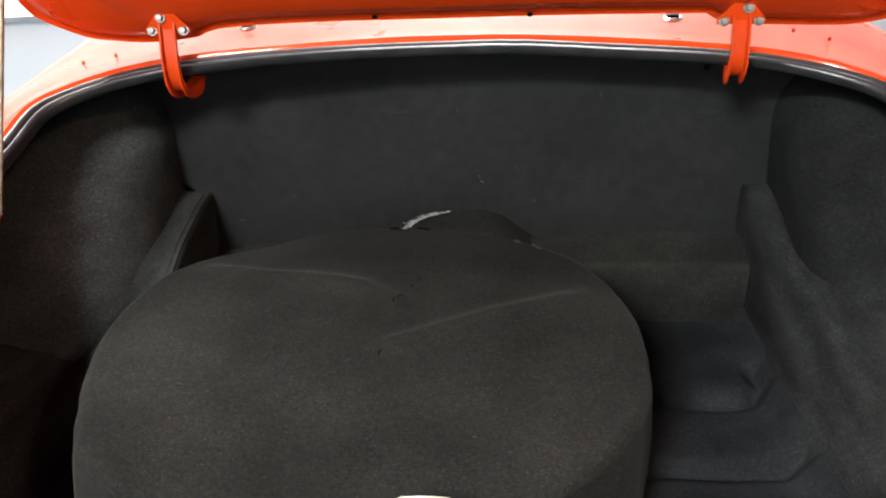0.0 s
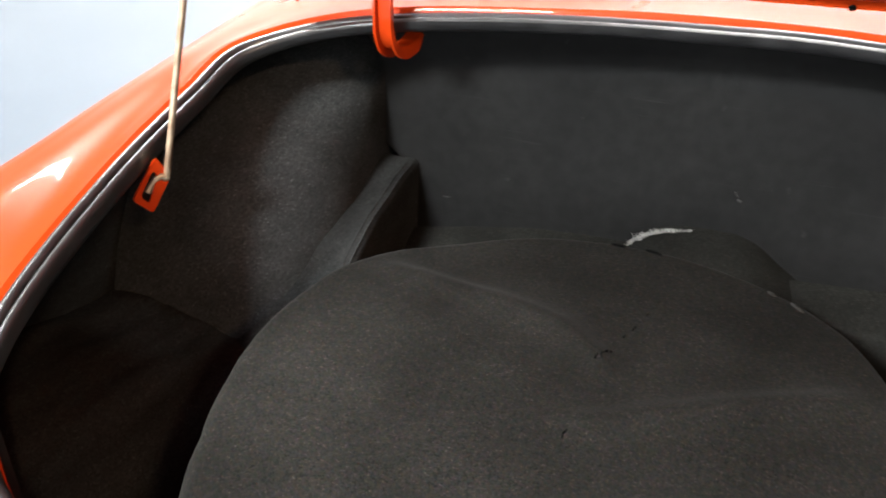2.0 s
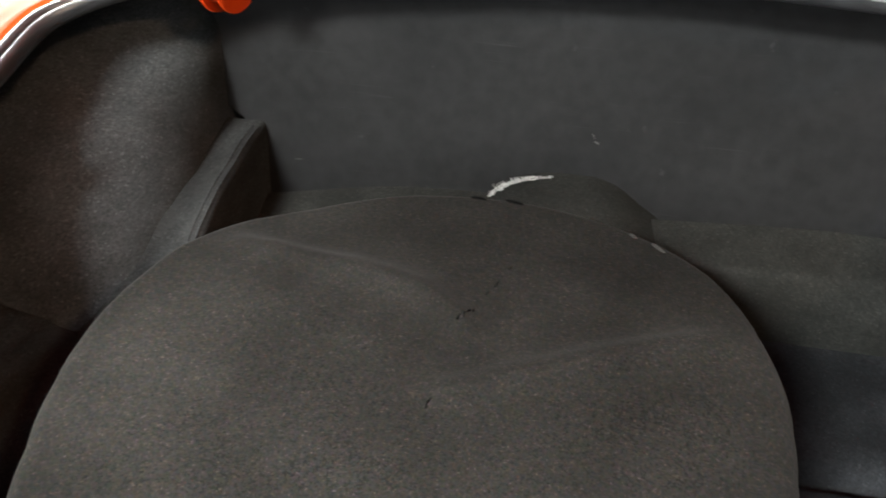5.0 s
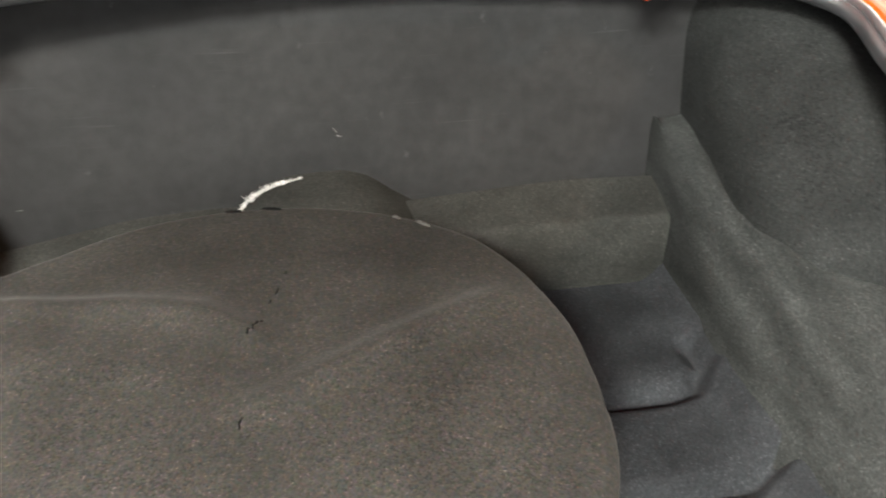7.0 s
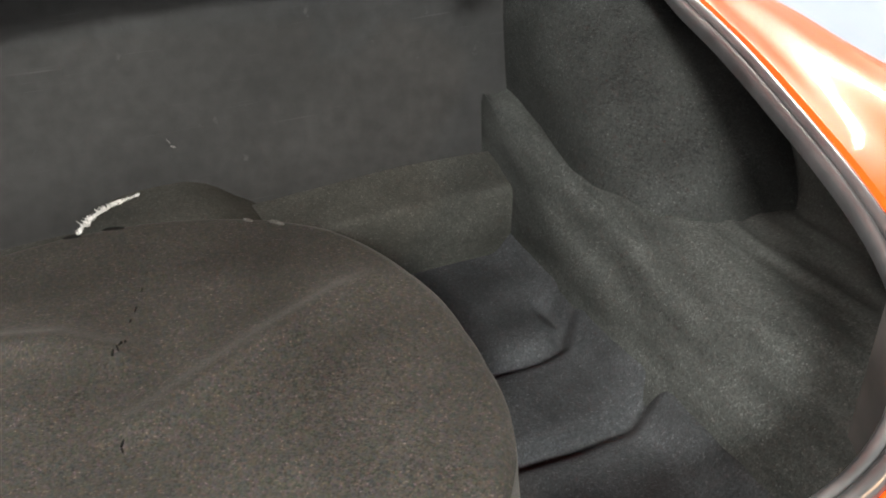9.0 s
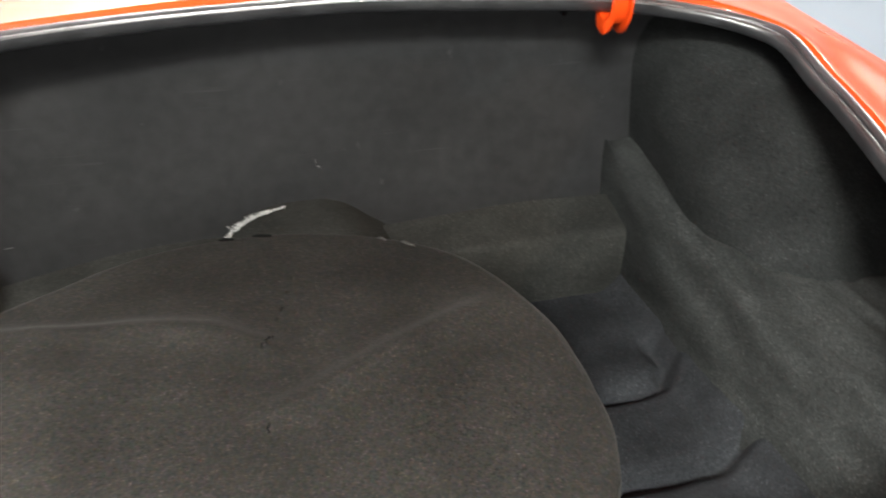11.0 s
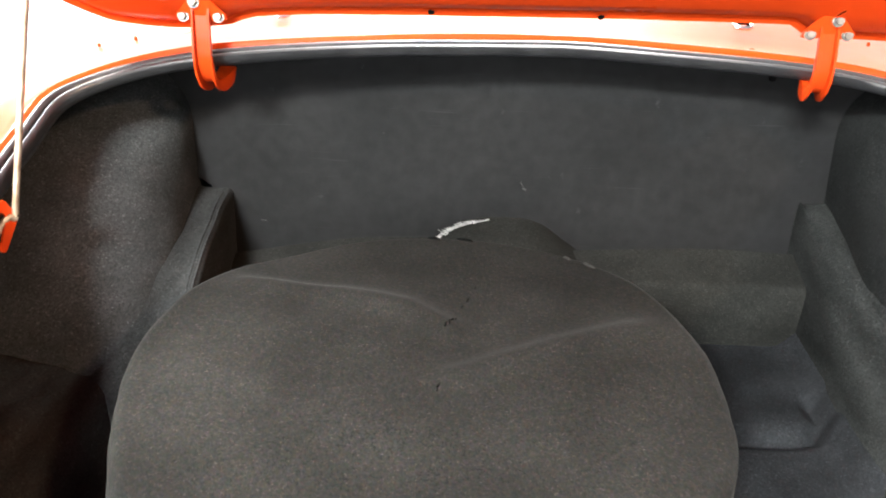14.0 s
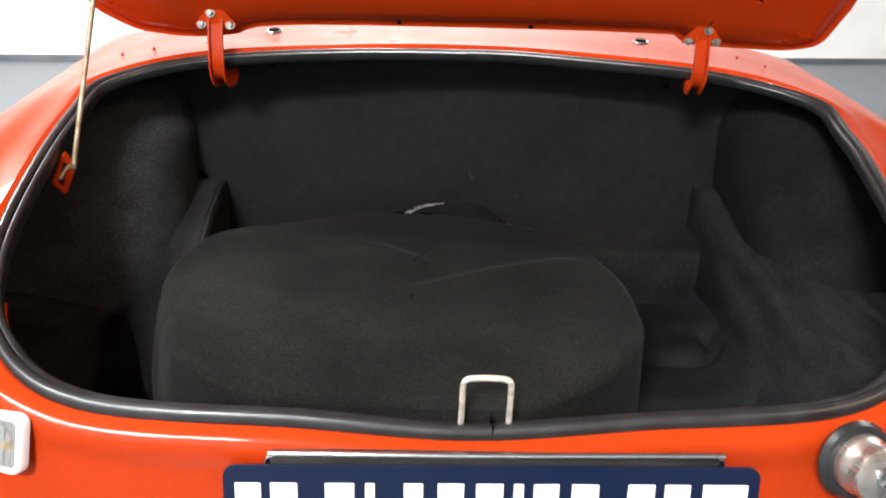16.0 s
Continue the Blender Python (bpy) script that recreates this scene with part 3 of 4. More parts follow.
def shelf():
    rows = []
    for i in range(84):
        x = -0.41 + 0.822 * i / 83
        # its left half has sunk behind the wheel cover and climbs from the sill to the hump
        back = flow((-0.41, -0.353, -0.276, -0.19, -0.106, 0.04, 0.11, 0.29, 0.412), (0.665, 0.673, 0.688, 0.701, 0.704, 0.690, 0.694, 0.703, 0.700), x)
        top = back - flow((-0.41, -0.2, -0.05, 0.1, 0.29, 0.412), (0.012, 0.030, 0.022, 0.009, 0.018, 0.016), x) + 0.0015 * noise.noise((x * 14, 5, 0))
        sec = [(1.118, 0.56), (1.118, top - 0.05), (1.118, top - 0.010)]
        sec += [(1.128 - 0.010 * math.cos(math.pi / 2 * k / 4), top - 0.010 + 0.010 * math.sin(math.pi / 2 * k / 4)) for k in range(1, 5)]
        sec += [(1.16, 0.45 * top + 0.55 * back + 0.001), (1.186, back), (1.190, back - 0.006), (1.194, back - 0.02), (1.215, back - 0.03)]
        rows.append([(x, y + 0.0015 * noise.noise((x * 9, z * 9, 1)), z) for y, z in sec])
    part("rear_shelf", grid(rows), CARPET, car, "dark carpeted step below the board")
    rows = []
    for i in range(25):
        u = i / 24
        x = -0.112 + 0.232 * u
        prof = flow((0.0, 0.10, 0.22, 0.36, 0.55, 0.68, 0.86, 1.0), (0.0, 0.42, 0.80, 0.97, 1.0, 0.90, 0.36, 0.0), u)
        rows.append([(x, 1.085 + 0.125 * v / 8, 0.682 + 0.050 * prof * (1 - (1 - v / 8) ** 3) + 0.002 * noise.noise((i * 0.5, v * 0.5, 2))) for v in range(9)])
    hump = part("tunnel_hump", grid(rows), CARPET, car, "low carpeted hump against the board")
    pts = spline([(-0.100, 1.184, 0.692), (-0.080, 1.184, 0.713), (-0.055, 1.185, 0.727), (-0.020, 1.186, 0.735)], 24)
    edge = None
    rng = random.Random(4)
    for i, p in enumerate(pts):
        u = i / (len(pts) - 1)
        full = math.sin(math.pi * (0.10 + 0.84 * u)) * (0.55 + 0.9 * abs(noise.noise((i * 0.21, 3, 1))))
        for k in range(5):
            d = Vector((rng.uniform(-1.0, 0.7), rng.uniform(-0.3, 0.3), rng.uniform(-0.2, 1.0))) * 0.0075 * full
            a = p + Vector((rng.uniform(-0.001, 0.001), rng.uniform(-0.003, 0.002), rng.uniform(-0.0015, 0.0010)))
            edge = tube([a, a + d * 0.5 + Vector((0, 0, 0.0004)), a + d], 0.00042, 4, edge)
    part("frayed_edge", edge, FRAY, hump, "pale frayed felt edge", smooth=False)


shelf()


def wheel_arch(side):
    """The inner half of a wheel tub: a drum lying across, with a rounded inner rim."""
    yc, zc = 1.255, 0.55
    x0, r, f = (0.426, 0.382, 0.11) if side < 0 else (0.431, 0.391, 0.08)
    rows = []
    for i in range(16):
        row = []
        for k in range(61):
            a = math.pi * (0.42 + 0.72 * k / 60)
            # the rim is rounder halfway down than at its ends
            g = flow((0.42, 0.53, 0.66, 0.78, 0.9, 1.14), (0.7 * f, 0.75 * f, 1.35 * f, 1.15 * f, 0.85 * f, 0.7 * f) if side < 0 else (f, f, 1.3 * f, 1.55 * f, 1.6 * f, 1.6 * f), a / math.pi)
            xa = x0 - (flow((0.42, 0.54, 0.66, 0.78, 0.95, 1.14), (0.0, 0.0, 0.010, 0.021, 0.018, 0.010), a / math.pi) if side < 0 else 0.0)
            if i < 4:
                x, rad = xa, (r - g) * (0.0, 0.6, 0.85, 1.0)[i]
            elif i < 13:
                b = math.pi / 2 * (i - 3) / 9
                x, rad = xa + g * (1 - math.cos(b)), r - g + g * math.sin(b)
            else:
                x, rad = (0.56, 0.60, 0.634)[i - 13], min(r, (0.37, 0.345, 0.325)[i - 13] / max(0.3, math.sin(a)))
            y, z = yc + rad * math.cos(a), zc + rad * math.sin(a)
            q = 0.002 * noise.noise((x * 9 + side, y * 9, z * 9))
            row.append((side * (x + q), y + q, z + q))
        rows.append(row)
    part("wheel_arch", grid(rows), ARCH if side < 0 else ARCH_SHADED, car, "dark grey moulded felt over the wheel arch" if side < 0 else "carpet over the wheel arch, darkened for the shade on it")


wheel_arch(-1)
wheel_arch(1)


def left_sill():
    """The padded carpet step between the floor and the wheel arch, with a piped seam along its edge."""
    rows, ridge = [], []
    for k in range(57):
        y = 1.205 - (1.205 - 0.77) * k / 56
        top = flow((0.77, 0.83, 0.90, 0.96, 1.01, 1.06, 1.205), (0.59, 0.615, 0.665, 0.705, 0.733, 0.748, 0.760), y)
        foot = 0.376 + flow((0.77, 0.95, 1.05, 1.205), (-0.020, -0.016, -0.008, 0.0), y)
        r = min(lerp((0.77, 0.95, 1.1, 1.205), (0.035, 0.016, 0.012, 0.009), y), max(0.004, (top - FLOOR) * 0.8))
        inner = foot + (top - FLOOR) * lerp((0.77, 0.92, 1.06, 1.205), (0.15, 0.06, 0.0, 0.0), y)
        sec = [(foot - 0.004, FLOOR - 0.02), (foot + (inner - foot) * 0.45, FLOOR + (top - FLOOR) * 0.5), (inner, top - r)]
        for j in range(1, 6):
            a = math.pi / 2 * j / 5
            sec.append((inner + r * (1 - math.cos(a)), top - r + r * math.sin(a)))
        sec += [(inner + 0.025, top - 0.001), (inner + 0.04, top + 0.001), (inner + 0.052, top + 0.003), (inner + 0.075, top + 0.004), (inner + 0.12, top - 0.008), (inner + 0.17, top - 0.06)]
        row = []
        for x, z in sec:
            q = 0.0025 * noise.noise((x * 16, y * 16, z * 16 - 1))
            row.append(Vector((-x - q, y, z + q)))
        rows.append(row)
        ridge.append(row[5])
    pad = part("sill", grid(rows), SILL_LIT, car, "padded dark carpet over the inner sill, toned paler for its highlight")
    for dx, dz in ((0.0, 0.0), (-0.0065, 0.0018)):
        part("seam", tube([p + Vector((dx, 0, dz)) for p in ridge[2:46]], 0.0016, 8), SILL_LIT, pad, "piped seam along the edge")


left_sill()


def right_carpet():
    """One loose carpet on this side: over the sill, up to the wheel arch and out to the side of the boot."""
    ys = (0.515, 0.60, 0.72, 0.83, 0.90, 0.95, 1.00, 1.055, 1.10, 1.15, 1.205)
    # foot, halfway up, ridge, past the ridge, line at the arch, middle, outer, side, rim: across and height along ys
    across = (
        (0.398, 0.396, 0.394, 0.392, 0.391, 0.392, 0.393, 0.394, 0.394, 0.394, 0.394),
        (0.412, 0.412, 0.411, 0.409, 0.406, 0.403, 0.401, 0.399, 0.398, 0.397, 0.396),
        (0.434, 0.434, 0.434, 0.430, 0.422, 0.413, 0.407, 0.402, 0.399, 0.398, 0.397),
        (0.462, 0.462, 0.462, 0.458, 0.450, 0.440, 0.430, 0.420, 0.413, 0.409, 0.405),
        (0.495, 0.495, 0.495, 0.492, 0.484, 0.464, 0.446, 0.440, 0.438, 0.438, 0.438),
        (0.545, 0.545, 0.545, 0.545, 0.540, 0.530, 0.515, 0.500, 0.490, 0.485, 0.480),
        (0.590, 0.600, 0.605, 0.605, 0.605, 0.600, 0.590, 0.590, 0.590, 0.590, 0.590),
        (0.610, 0.622, 0.630, 0.632, 0.632, 0.632, 0.632, 0.632, 0.632, 0.632, 0.632),
        (0.585, 0.612, 0.630, 0.634, 0.636, 0.636, 0.636, 0.636, 0.636, 0.636, 0.636))
    height = (
        (0.590,) * 11,
        (0.622, 0.622, 0.624, 0.628, 0.632, 0.636, 0.640, 0.648, 0.660, 0.668, 0.675),
        (0.656, 0.657, 0.658, 0.660, 0.664, 0.670, 0.679, 0.696, 0.714, 0.735, 0.762),
        (0.684, 0.684, 0.686, 0.689, 0.696, 0.706, 0.718, 0.731, 0.744, 0.756, 0.767),
        (0.704, 0.704, 0.705, 0.707, 0.713, 0.727, 0.737, 0.748, 0.757, 0.763, 0.769),
        (0.716, 0.714, 0.712, 0.711, 0.714, 0.725, 0.737, 0.748, 0.757, 0.763, 0.769),
        (0.724, 0.720, 0.716, 0.713, 0.713, 0.717, 0.725, 0.735, 0.745, 0.755, 0.765),
        (0.748, 0.742, 0.734, 0.728, 0.726, 0.728, 0.732, 0.735, 0.74, 0.75, 0.76),
        (0.772, 0.806, 0.848, 0.872, 0.882, 0.886, 0.89, 0.89, 0.89, 0.89, 0.89))
    rows = []
    for k in range(120):
        y = 0.515 + 0.69 * k / 119
        knots = [Vector((flow(ys, a, y), y, flow(ys, h, y))) for a, h in zip(across, height)]
        row = []
        for j, p in enumerate(spline(knots, 9)):
            hang = min(1.0, j / 12) * min(1.0, max(0.0, (1.17 - y) / 0.12))
            q = 0.005 * noise.noise((p.x * 10, y * 5 + p.x * 7, 3)) * hang + 0.0016 * noise.noise((p.x * 40, y * 40, 1))
            # soft folds that run towards the tail
            q += 0.0040 * noise.noise(((p.x + 0.10 * (y - 0.9)) * 55, y * 3.0, 5)) * hang
            row.append((p.x - 0.3 * q, y, p.z + q))
        rows.append(row)
    part("side_carpet", grid(rows), BRUSHED, car, "loose dark carpet over the sill and up to the side of the boot")


right_carpet()


def left_carpet():
    """Carpet that rises from the floor to the outer side of the boot."""
    rows = []
    for k in range(60):
        y = 0.515 + (1.2 - 0.515) * k / 59
        row = []
        for j in range(40):
            s = j / 39
            x = 0.392 + 0.245 * min(1, s / 0.72) + 0.02 * max(0, s - 0.72)
            z = lerp((0, 0.06, 0.16, 0.30, 0.5, 0.72, 0.8, 1.0), (FLOOR - 0.004, FLOOR + 0.010, 0.662, 0.700, 0.712, 0.716, 0.75, 0.90), s)
            # it stays low beside the arch
            w = min(1.0, max(0.0, (y - 0.74) / 0.14)) * min(1.0, max(0.0, (s - 0.08) / 0.25))
            z -= 0.030 * w * w * (3 - 2 * w)
            if s > 0.75:
                z = min(z, 0.70 + 0.2 * (y - 0.5) / 0.5)
            q = 0.006 * noise.noise((x * 10, y * 5 + x * 7, -3)) + 0.002 * noise.noise((x * 40, y * 40, -1))
            q += 0.0035 * noise.noise(((x + 0.35 * (y - 0.9)) * 42, y * 3.5, -5)) * min(1.0, s / 0.12)
            row.append((-x, y, z + q))
        rows.append(row)
    part("side_carpet", grid(rows), BRUSHED, car, "loose dark carpet rising to the side of the boot")


left_carpet()


# ---- lid, hinges and stay ----
def lid():
    """The open lid, standing on its hinge edge and leaning back over the boot."""
    hold = new("boot_lid")
    hold.parent = car
    hold["label"] = "red boot lid propped wide open"
    lean = Matrix.Translation((0.0, 1.124, 1.006)) @ pose(0, 0, 0, 131, 0, 0)
    half, length = 0.538, 0.66
    # the hinge edge: raised along its middle, lower where the hinges sit, curled up at the corners
    HINGE_X = (-0.5355, -0.528, -0.506, -0.464, -0.40, -0.325, -0.306, -0.20, -0.034, 0.15, 0.299, 0.322, 0.40, 0.46, 0.509, 0.524, 0.5355)
    HINGE_V = (0.090, 0.053, 0.029, 0.005, -0.002, 0.008, 0.020, 0.029, 0.0325, 0.035, 0.034, 0.017, 0.012, 0.010, 0.018, 0.032, 0.090)

    def outline(inset):
        pts = []
        for k in range(-45, 46):
            x = 0.5345 * math.sin(math.pi / 2 * k / 45)
            pts.append((x, 1.1 * flow(HINGE_X, HINGE_V, x)))
        top = [(half * (1 - 0.06 * j / 10), 0.12 + (length - 0.12) * j / 10) for j in range(1, 10)]
        end = [(half * 0.94 * math.cos(math.pi * j / 24), length + 0.05 * math.sin(math.pi * j / 24)) for j in range(25)]
        loop = pts + top + end + [(-x, y) for x, y in top[::-1]]
        if inset > 0.1:
            return [(x * 0.70, length / 2 + (y - length / 2) * 0.62) for x, y in loop]
        out = []
        n = len(loop)
        for i, (x, y) in enumerate(loop):
            xa, ya = loop[i - 1]
            xb, yb = loop[(i + 1) % n]
            nx, ny = yb - ya, xa - xb
            l = math.hypot(nx, ny) or 1
            out.append((x - nx / l * inset, y - ny / l * inset))
        return out

    rings = [(0.20, -0.012), (0.060, -0.014), (0.034, -0.0135), (0.020, -0.010), (0.013, -0.004), (0.010, -0.004), (0.002, -0.007), (0.0, -0.003), (0.002, 0.003), (0.012, 0.007)]
    rows = []
    for inset, z in rings:
        rows.append([lean @ Vector((x, y, -z)) for x, y in outline(inset)])
    part("lid_inner_panel", grid([r for r in rows[:6]], close_v=True), PAINT, hold, angle=50)
    skin = grid([r for r in rows[5:]], close_v=True)
    part("lid_skin", skin, PAINT, hold, angle=50)
    cap = bmesh.new()
    o = outline(0.20)
    cap.faces.new([cap.verts.new(lean @ Vector((x, y, 0.012))) for x, y in o])
    part("lid_centre_panel", cap, PAINT, hold)
    cap = bmesh.new()
    cap.faces.new([cap.verts.new(lean @ Vector((x, y, -0.0075))) for x, y in outline(0.011)])
    part("lid_outer_face", cap, PAINT, hold)
    for x, y in ((-0.097, 0.052), (0.09, 0.052)):
        m = lean @ Matrix.Translation((x, y, 0.0142))
        part("lid_hole", lathe([(0, 0.0), (0.003, 0.0), (0.0036, -0.0008), (0.0036, 0.0008), (0, 0.0008)], m, 16), DARK, hold, "small dark hole in the lid panel")


lid()


def hinge(side):
    """Triangular plate bolted to the lid, and a bent strap that hooks down under the deck."""
    x = -0.354 if side < 0 else 0.337
    hold = new("hinge")
    hold.parent = car
    hold["label"] = "red painted steel hinge with bright bolts"
    plate = bmesh.new()
    corners = [(-0.028, 0.0), (0.028, 0.0), (0.028, 0.006), (0.010, 0.026), (-0.010, 0.026), (-0.028, 0.006)]
    base = Vector((x, 1.082, 1.021))
    lo = [plate.verts.new(base + Vector((a, -0.006 - b * 0.2, b))) for a, b in corners]
    hi = [plate.verts.new(base + Vector((a, -0.0025 - b * 0.2, b))) for a, b in corners]
    plate.faces.new(lo)
    plate.faces.new(hi[::-1])
    for i in range(6):
        plate.faces.new((lo[i], lo[(i + 1) % 6], hi[(i + 1) % 6], hi[i]))
    part("hinge_plate", plate, PAINT, hold, smooth=False)
    for a, b in ((-0.020, 0.004), (0.020, 0.004), (side * 0.006, 0.020)):
        part("bolt", hexbolt(base + Vector((a, -0.006 - b * 0.2, b)), (0, -1, 0.2), 0.0045, 0.005), STEEL, hold, "bright steel bolt", smooth=False)
    drop = 1.07 if side < 0 else 0.92
    path = spline([base + Vector((0.2 * max(0.0, p[1]), p[1], p[2] * (drop if p[2] < 0 else 1.0))) for p in ((0, -0.004, 0.012), (0, -0.009, -0.014), (0, -0.011, -0.040), (0, -0.007, -0.056), (0, 0.003, -0.067), (0, 0.018, -0.071), (0, 0.034, -0.069), (0, 0.047, -0.064))], 6)
    web, last = [], len(path) - 1
    for i, p in enumerate(path):
        d = (path[min(i + 1, last)] - path[max(i - 1, 0)]).normalized()
        out = Vector((0, -d.z, d.y))
        if out.y > 0:
            out = -out
        if i > last * 0.6 and out.z > 0:
            out = -out
        # the two flanges are deepest in the bend and run out at the end
        deep = flow((0, 0.2, 0.5, 0.72, 0.85, 1.0), (0.006, 0.008, 0.009, 0.0125, 0.0125, 0.002), i / last)
        w = 0.0105
        ring = [(-w, deep), (-w, 0.001), (-w * 0.85, -0.0022), (w * 0.85, -0.0022), (w, 0.001), (w, deep), (w - 0.0026, deep), (w - 0.0032, 0.0015), (-w + 0.0032, 0.0015), (-w + 0.0026, deep)]
        web.append([p + Vector((a, 0, 0)) + out * b for a, b in ring])
    part("strap", grid(web, close_v=True), PAINT, hold, angle=35)


hinge(-1)
hinge(1)


def stay():
    lower, slope = Vector((-0.485, 0.848, 0.877)), Vector((0.155, 0.208, 1.0))
    pts = [lower + Vector((-0.012, -0.016, -0.010)), lower + Vector((-0.008, -0.010, -0.002)), lower + Vector((-0.003, -0.004, 0.003)), lower, lower + slope * 0.012]
    pts += [lower + slope * s for s in (0.05, 0.12, 0.2, 0.3, 0.42)]
    part("prop_rod", tube(spline(pts, 4), 0.0032, 12), BRASS_ROD, car, "thin brownish steel prop rod")
    # slotted bracket for the rod
    u, v = Vector((0.25, 0.75, 0.12)).normalized(), Vector((0.25, 0.05, -1.0)).normalized()
    c = Vector((-0.4925, 0.832, 0.876))
    outer = [(-0.022, 0.005), (0.016, -0.021), (0.022, 0.003), (-0.009, 0.026)]
    hole = [(-0.014, 0.006), (0.008, -0.011), (0.011, -0.004), (-0.008, 0.016)]
    n = u.cross(v).normalized()
    rows = []
    for loop, d in ((outer, 0.0015), (hole, 0.0015), (hole, -0.0015), (outer, -0.0015)):
        rows.append([c + u * a + v * b + n * d for a, b in rounded_loop(loop, 0.003)])
    part("prop_bracket", grid(rows, close_u=True, close_v=True), PAINT, car, "red slotted bracket that holds the prop rod", angle=35)


stay()


# ---- rear panel fittings ----
def latch_loop():
    z0, z1, r = 0.715, 0.779, 0.0030
    y0, y1 = 0.534, 0.5245
    pts = [(-0.0195, y0, z0), (-0.0195, (y0 + y1) / 2, z0 + 0.03), (-0.0195, y1, z1 - 0.008), (-0.0170, y1, z1 - 0.002), (-0.011, y1, z1), (0.003, y1, z1 + 0.0006), (0.017, y1, z1), (0.023, y1, z1 - 0.002),
           (0.0255, y1, z1 - 0.008), (0.0262, (y0 + y1) / 2, z0 + 0.03), (0.0268, y0, z0)]
    loop = part("latch_loop", tube(spline(pts, 4), r, 12), LOOP, car, "bright plated wire latch loop")


latch_loop()


def number_plate():
    hold = new("number_plate")
    hold.parent = car
    hold["label"] = "navy plate with a row of white characters"
    m = Matrix.Translation((0.0105, 0.4765, 0.6585)) @ pose(0, 0, 0, -5, 0, 0) @ Matrix.Rotation(-0.012, 4, "Y")
    w, h = 0.2475, 0.054

    def rounded(w, h, r, y):
        out = []
        for cx, cz, a0 in ((w - r, h - r, 0), (-w + r, h - r, 90), (-w + r, -h + r, 180), (w - r, -h + r, 270)):
            for k in range(7):
                a = radians(a0 + 15 * k)
                out.append(m @ Vector((cx + r * math.cos(a), y, cz + r * math.sin(a))))
        return out
    bm = grid([rounded(w - 0.03, h - 0.03, 0.004, -0.001), rounded(w - 0.001, h - 0.001, 0.011, -0.001), rounded(w, h, 0.012, 0.0), rounded(w, h, 0.012, 0.002)], close_v=True)
    bm.faces.new([bm.verts.new(p) for p in rounded(w - 0.03, h - 0.03, 0.004, -0.001)])
    part("plate_sheet", bm, PLATE_BLUE, hold)
    part("plate_edge", grid([rounded(w + 0.0002, h + 0.0002, 0.0122, -0.0013), rounded(w - 0.0025, h - 0.0025, 0.0095, -0.0013)], close_v=True), PLATE_BLUE, hold)
    # characters as plain upright bars
    for x0, x1 in ((422, 467), (483, 530), (577, 628), (647, 664), (714, 748), (773, 819), (840, 888), (906, 924), (941, 986), (1008, 1056), (1107, 1155), (1172, 1218), (1240, 1320)):
        part("character_bar", box((x0 - 871) * 0.000528, (x1 - 871) * 0.000528, -0.0028, -0.0009, -0.034, 0.037, 0.0008, 1, m=m), PLATE_WHITE, hold, smooth=False)
    # bright edge of the recess above the plate
    pts = [(-0.199, 0.4905, 0.700), (-0.198, 0.4895, 0.711), (-0.192, 0.489, 0.7165), (-0.18, 0.489, 0.7175), (0.0, 0.487, 0.7200), (0.205, 0.489, 0.7225), (0.218, 0.489, 0.7215), (0.223, 0.4895, 0.716), (0.224, 0.4905, 0.705)]
    part("plate_trim", tube(spline(pts, 5), 0.0030, 10), CHROME, hold, "bright trim strip above the plate")
    part("plate_backing", box(-0.196, 0.221, 0.486, 0.500, 0.60, 0.717, 0.002), BLACK, hold)


number_plate()


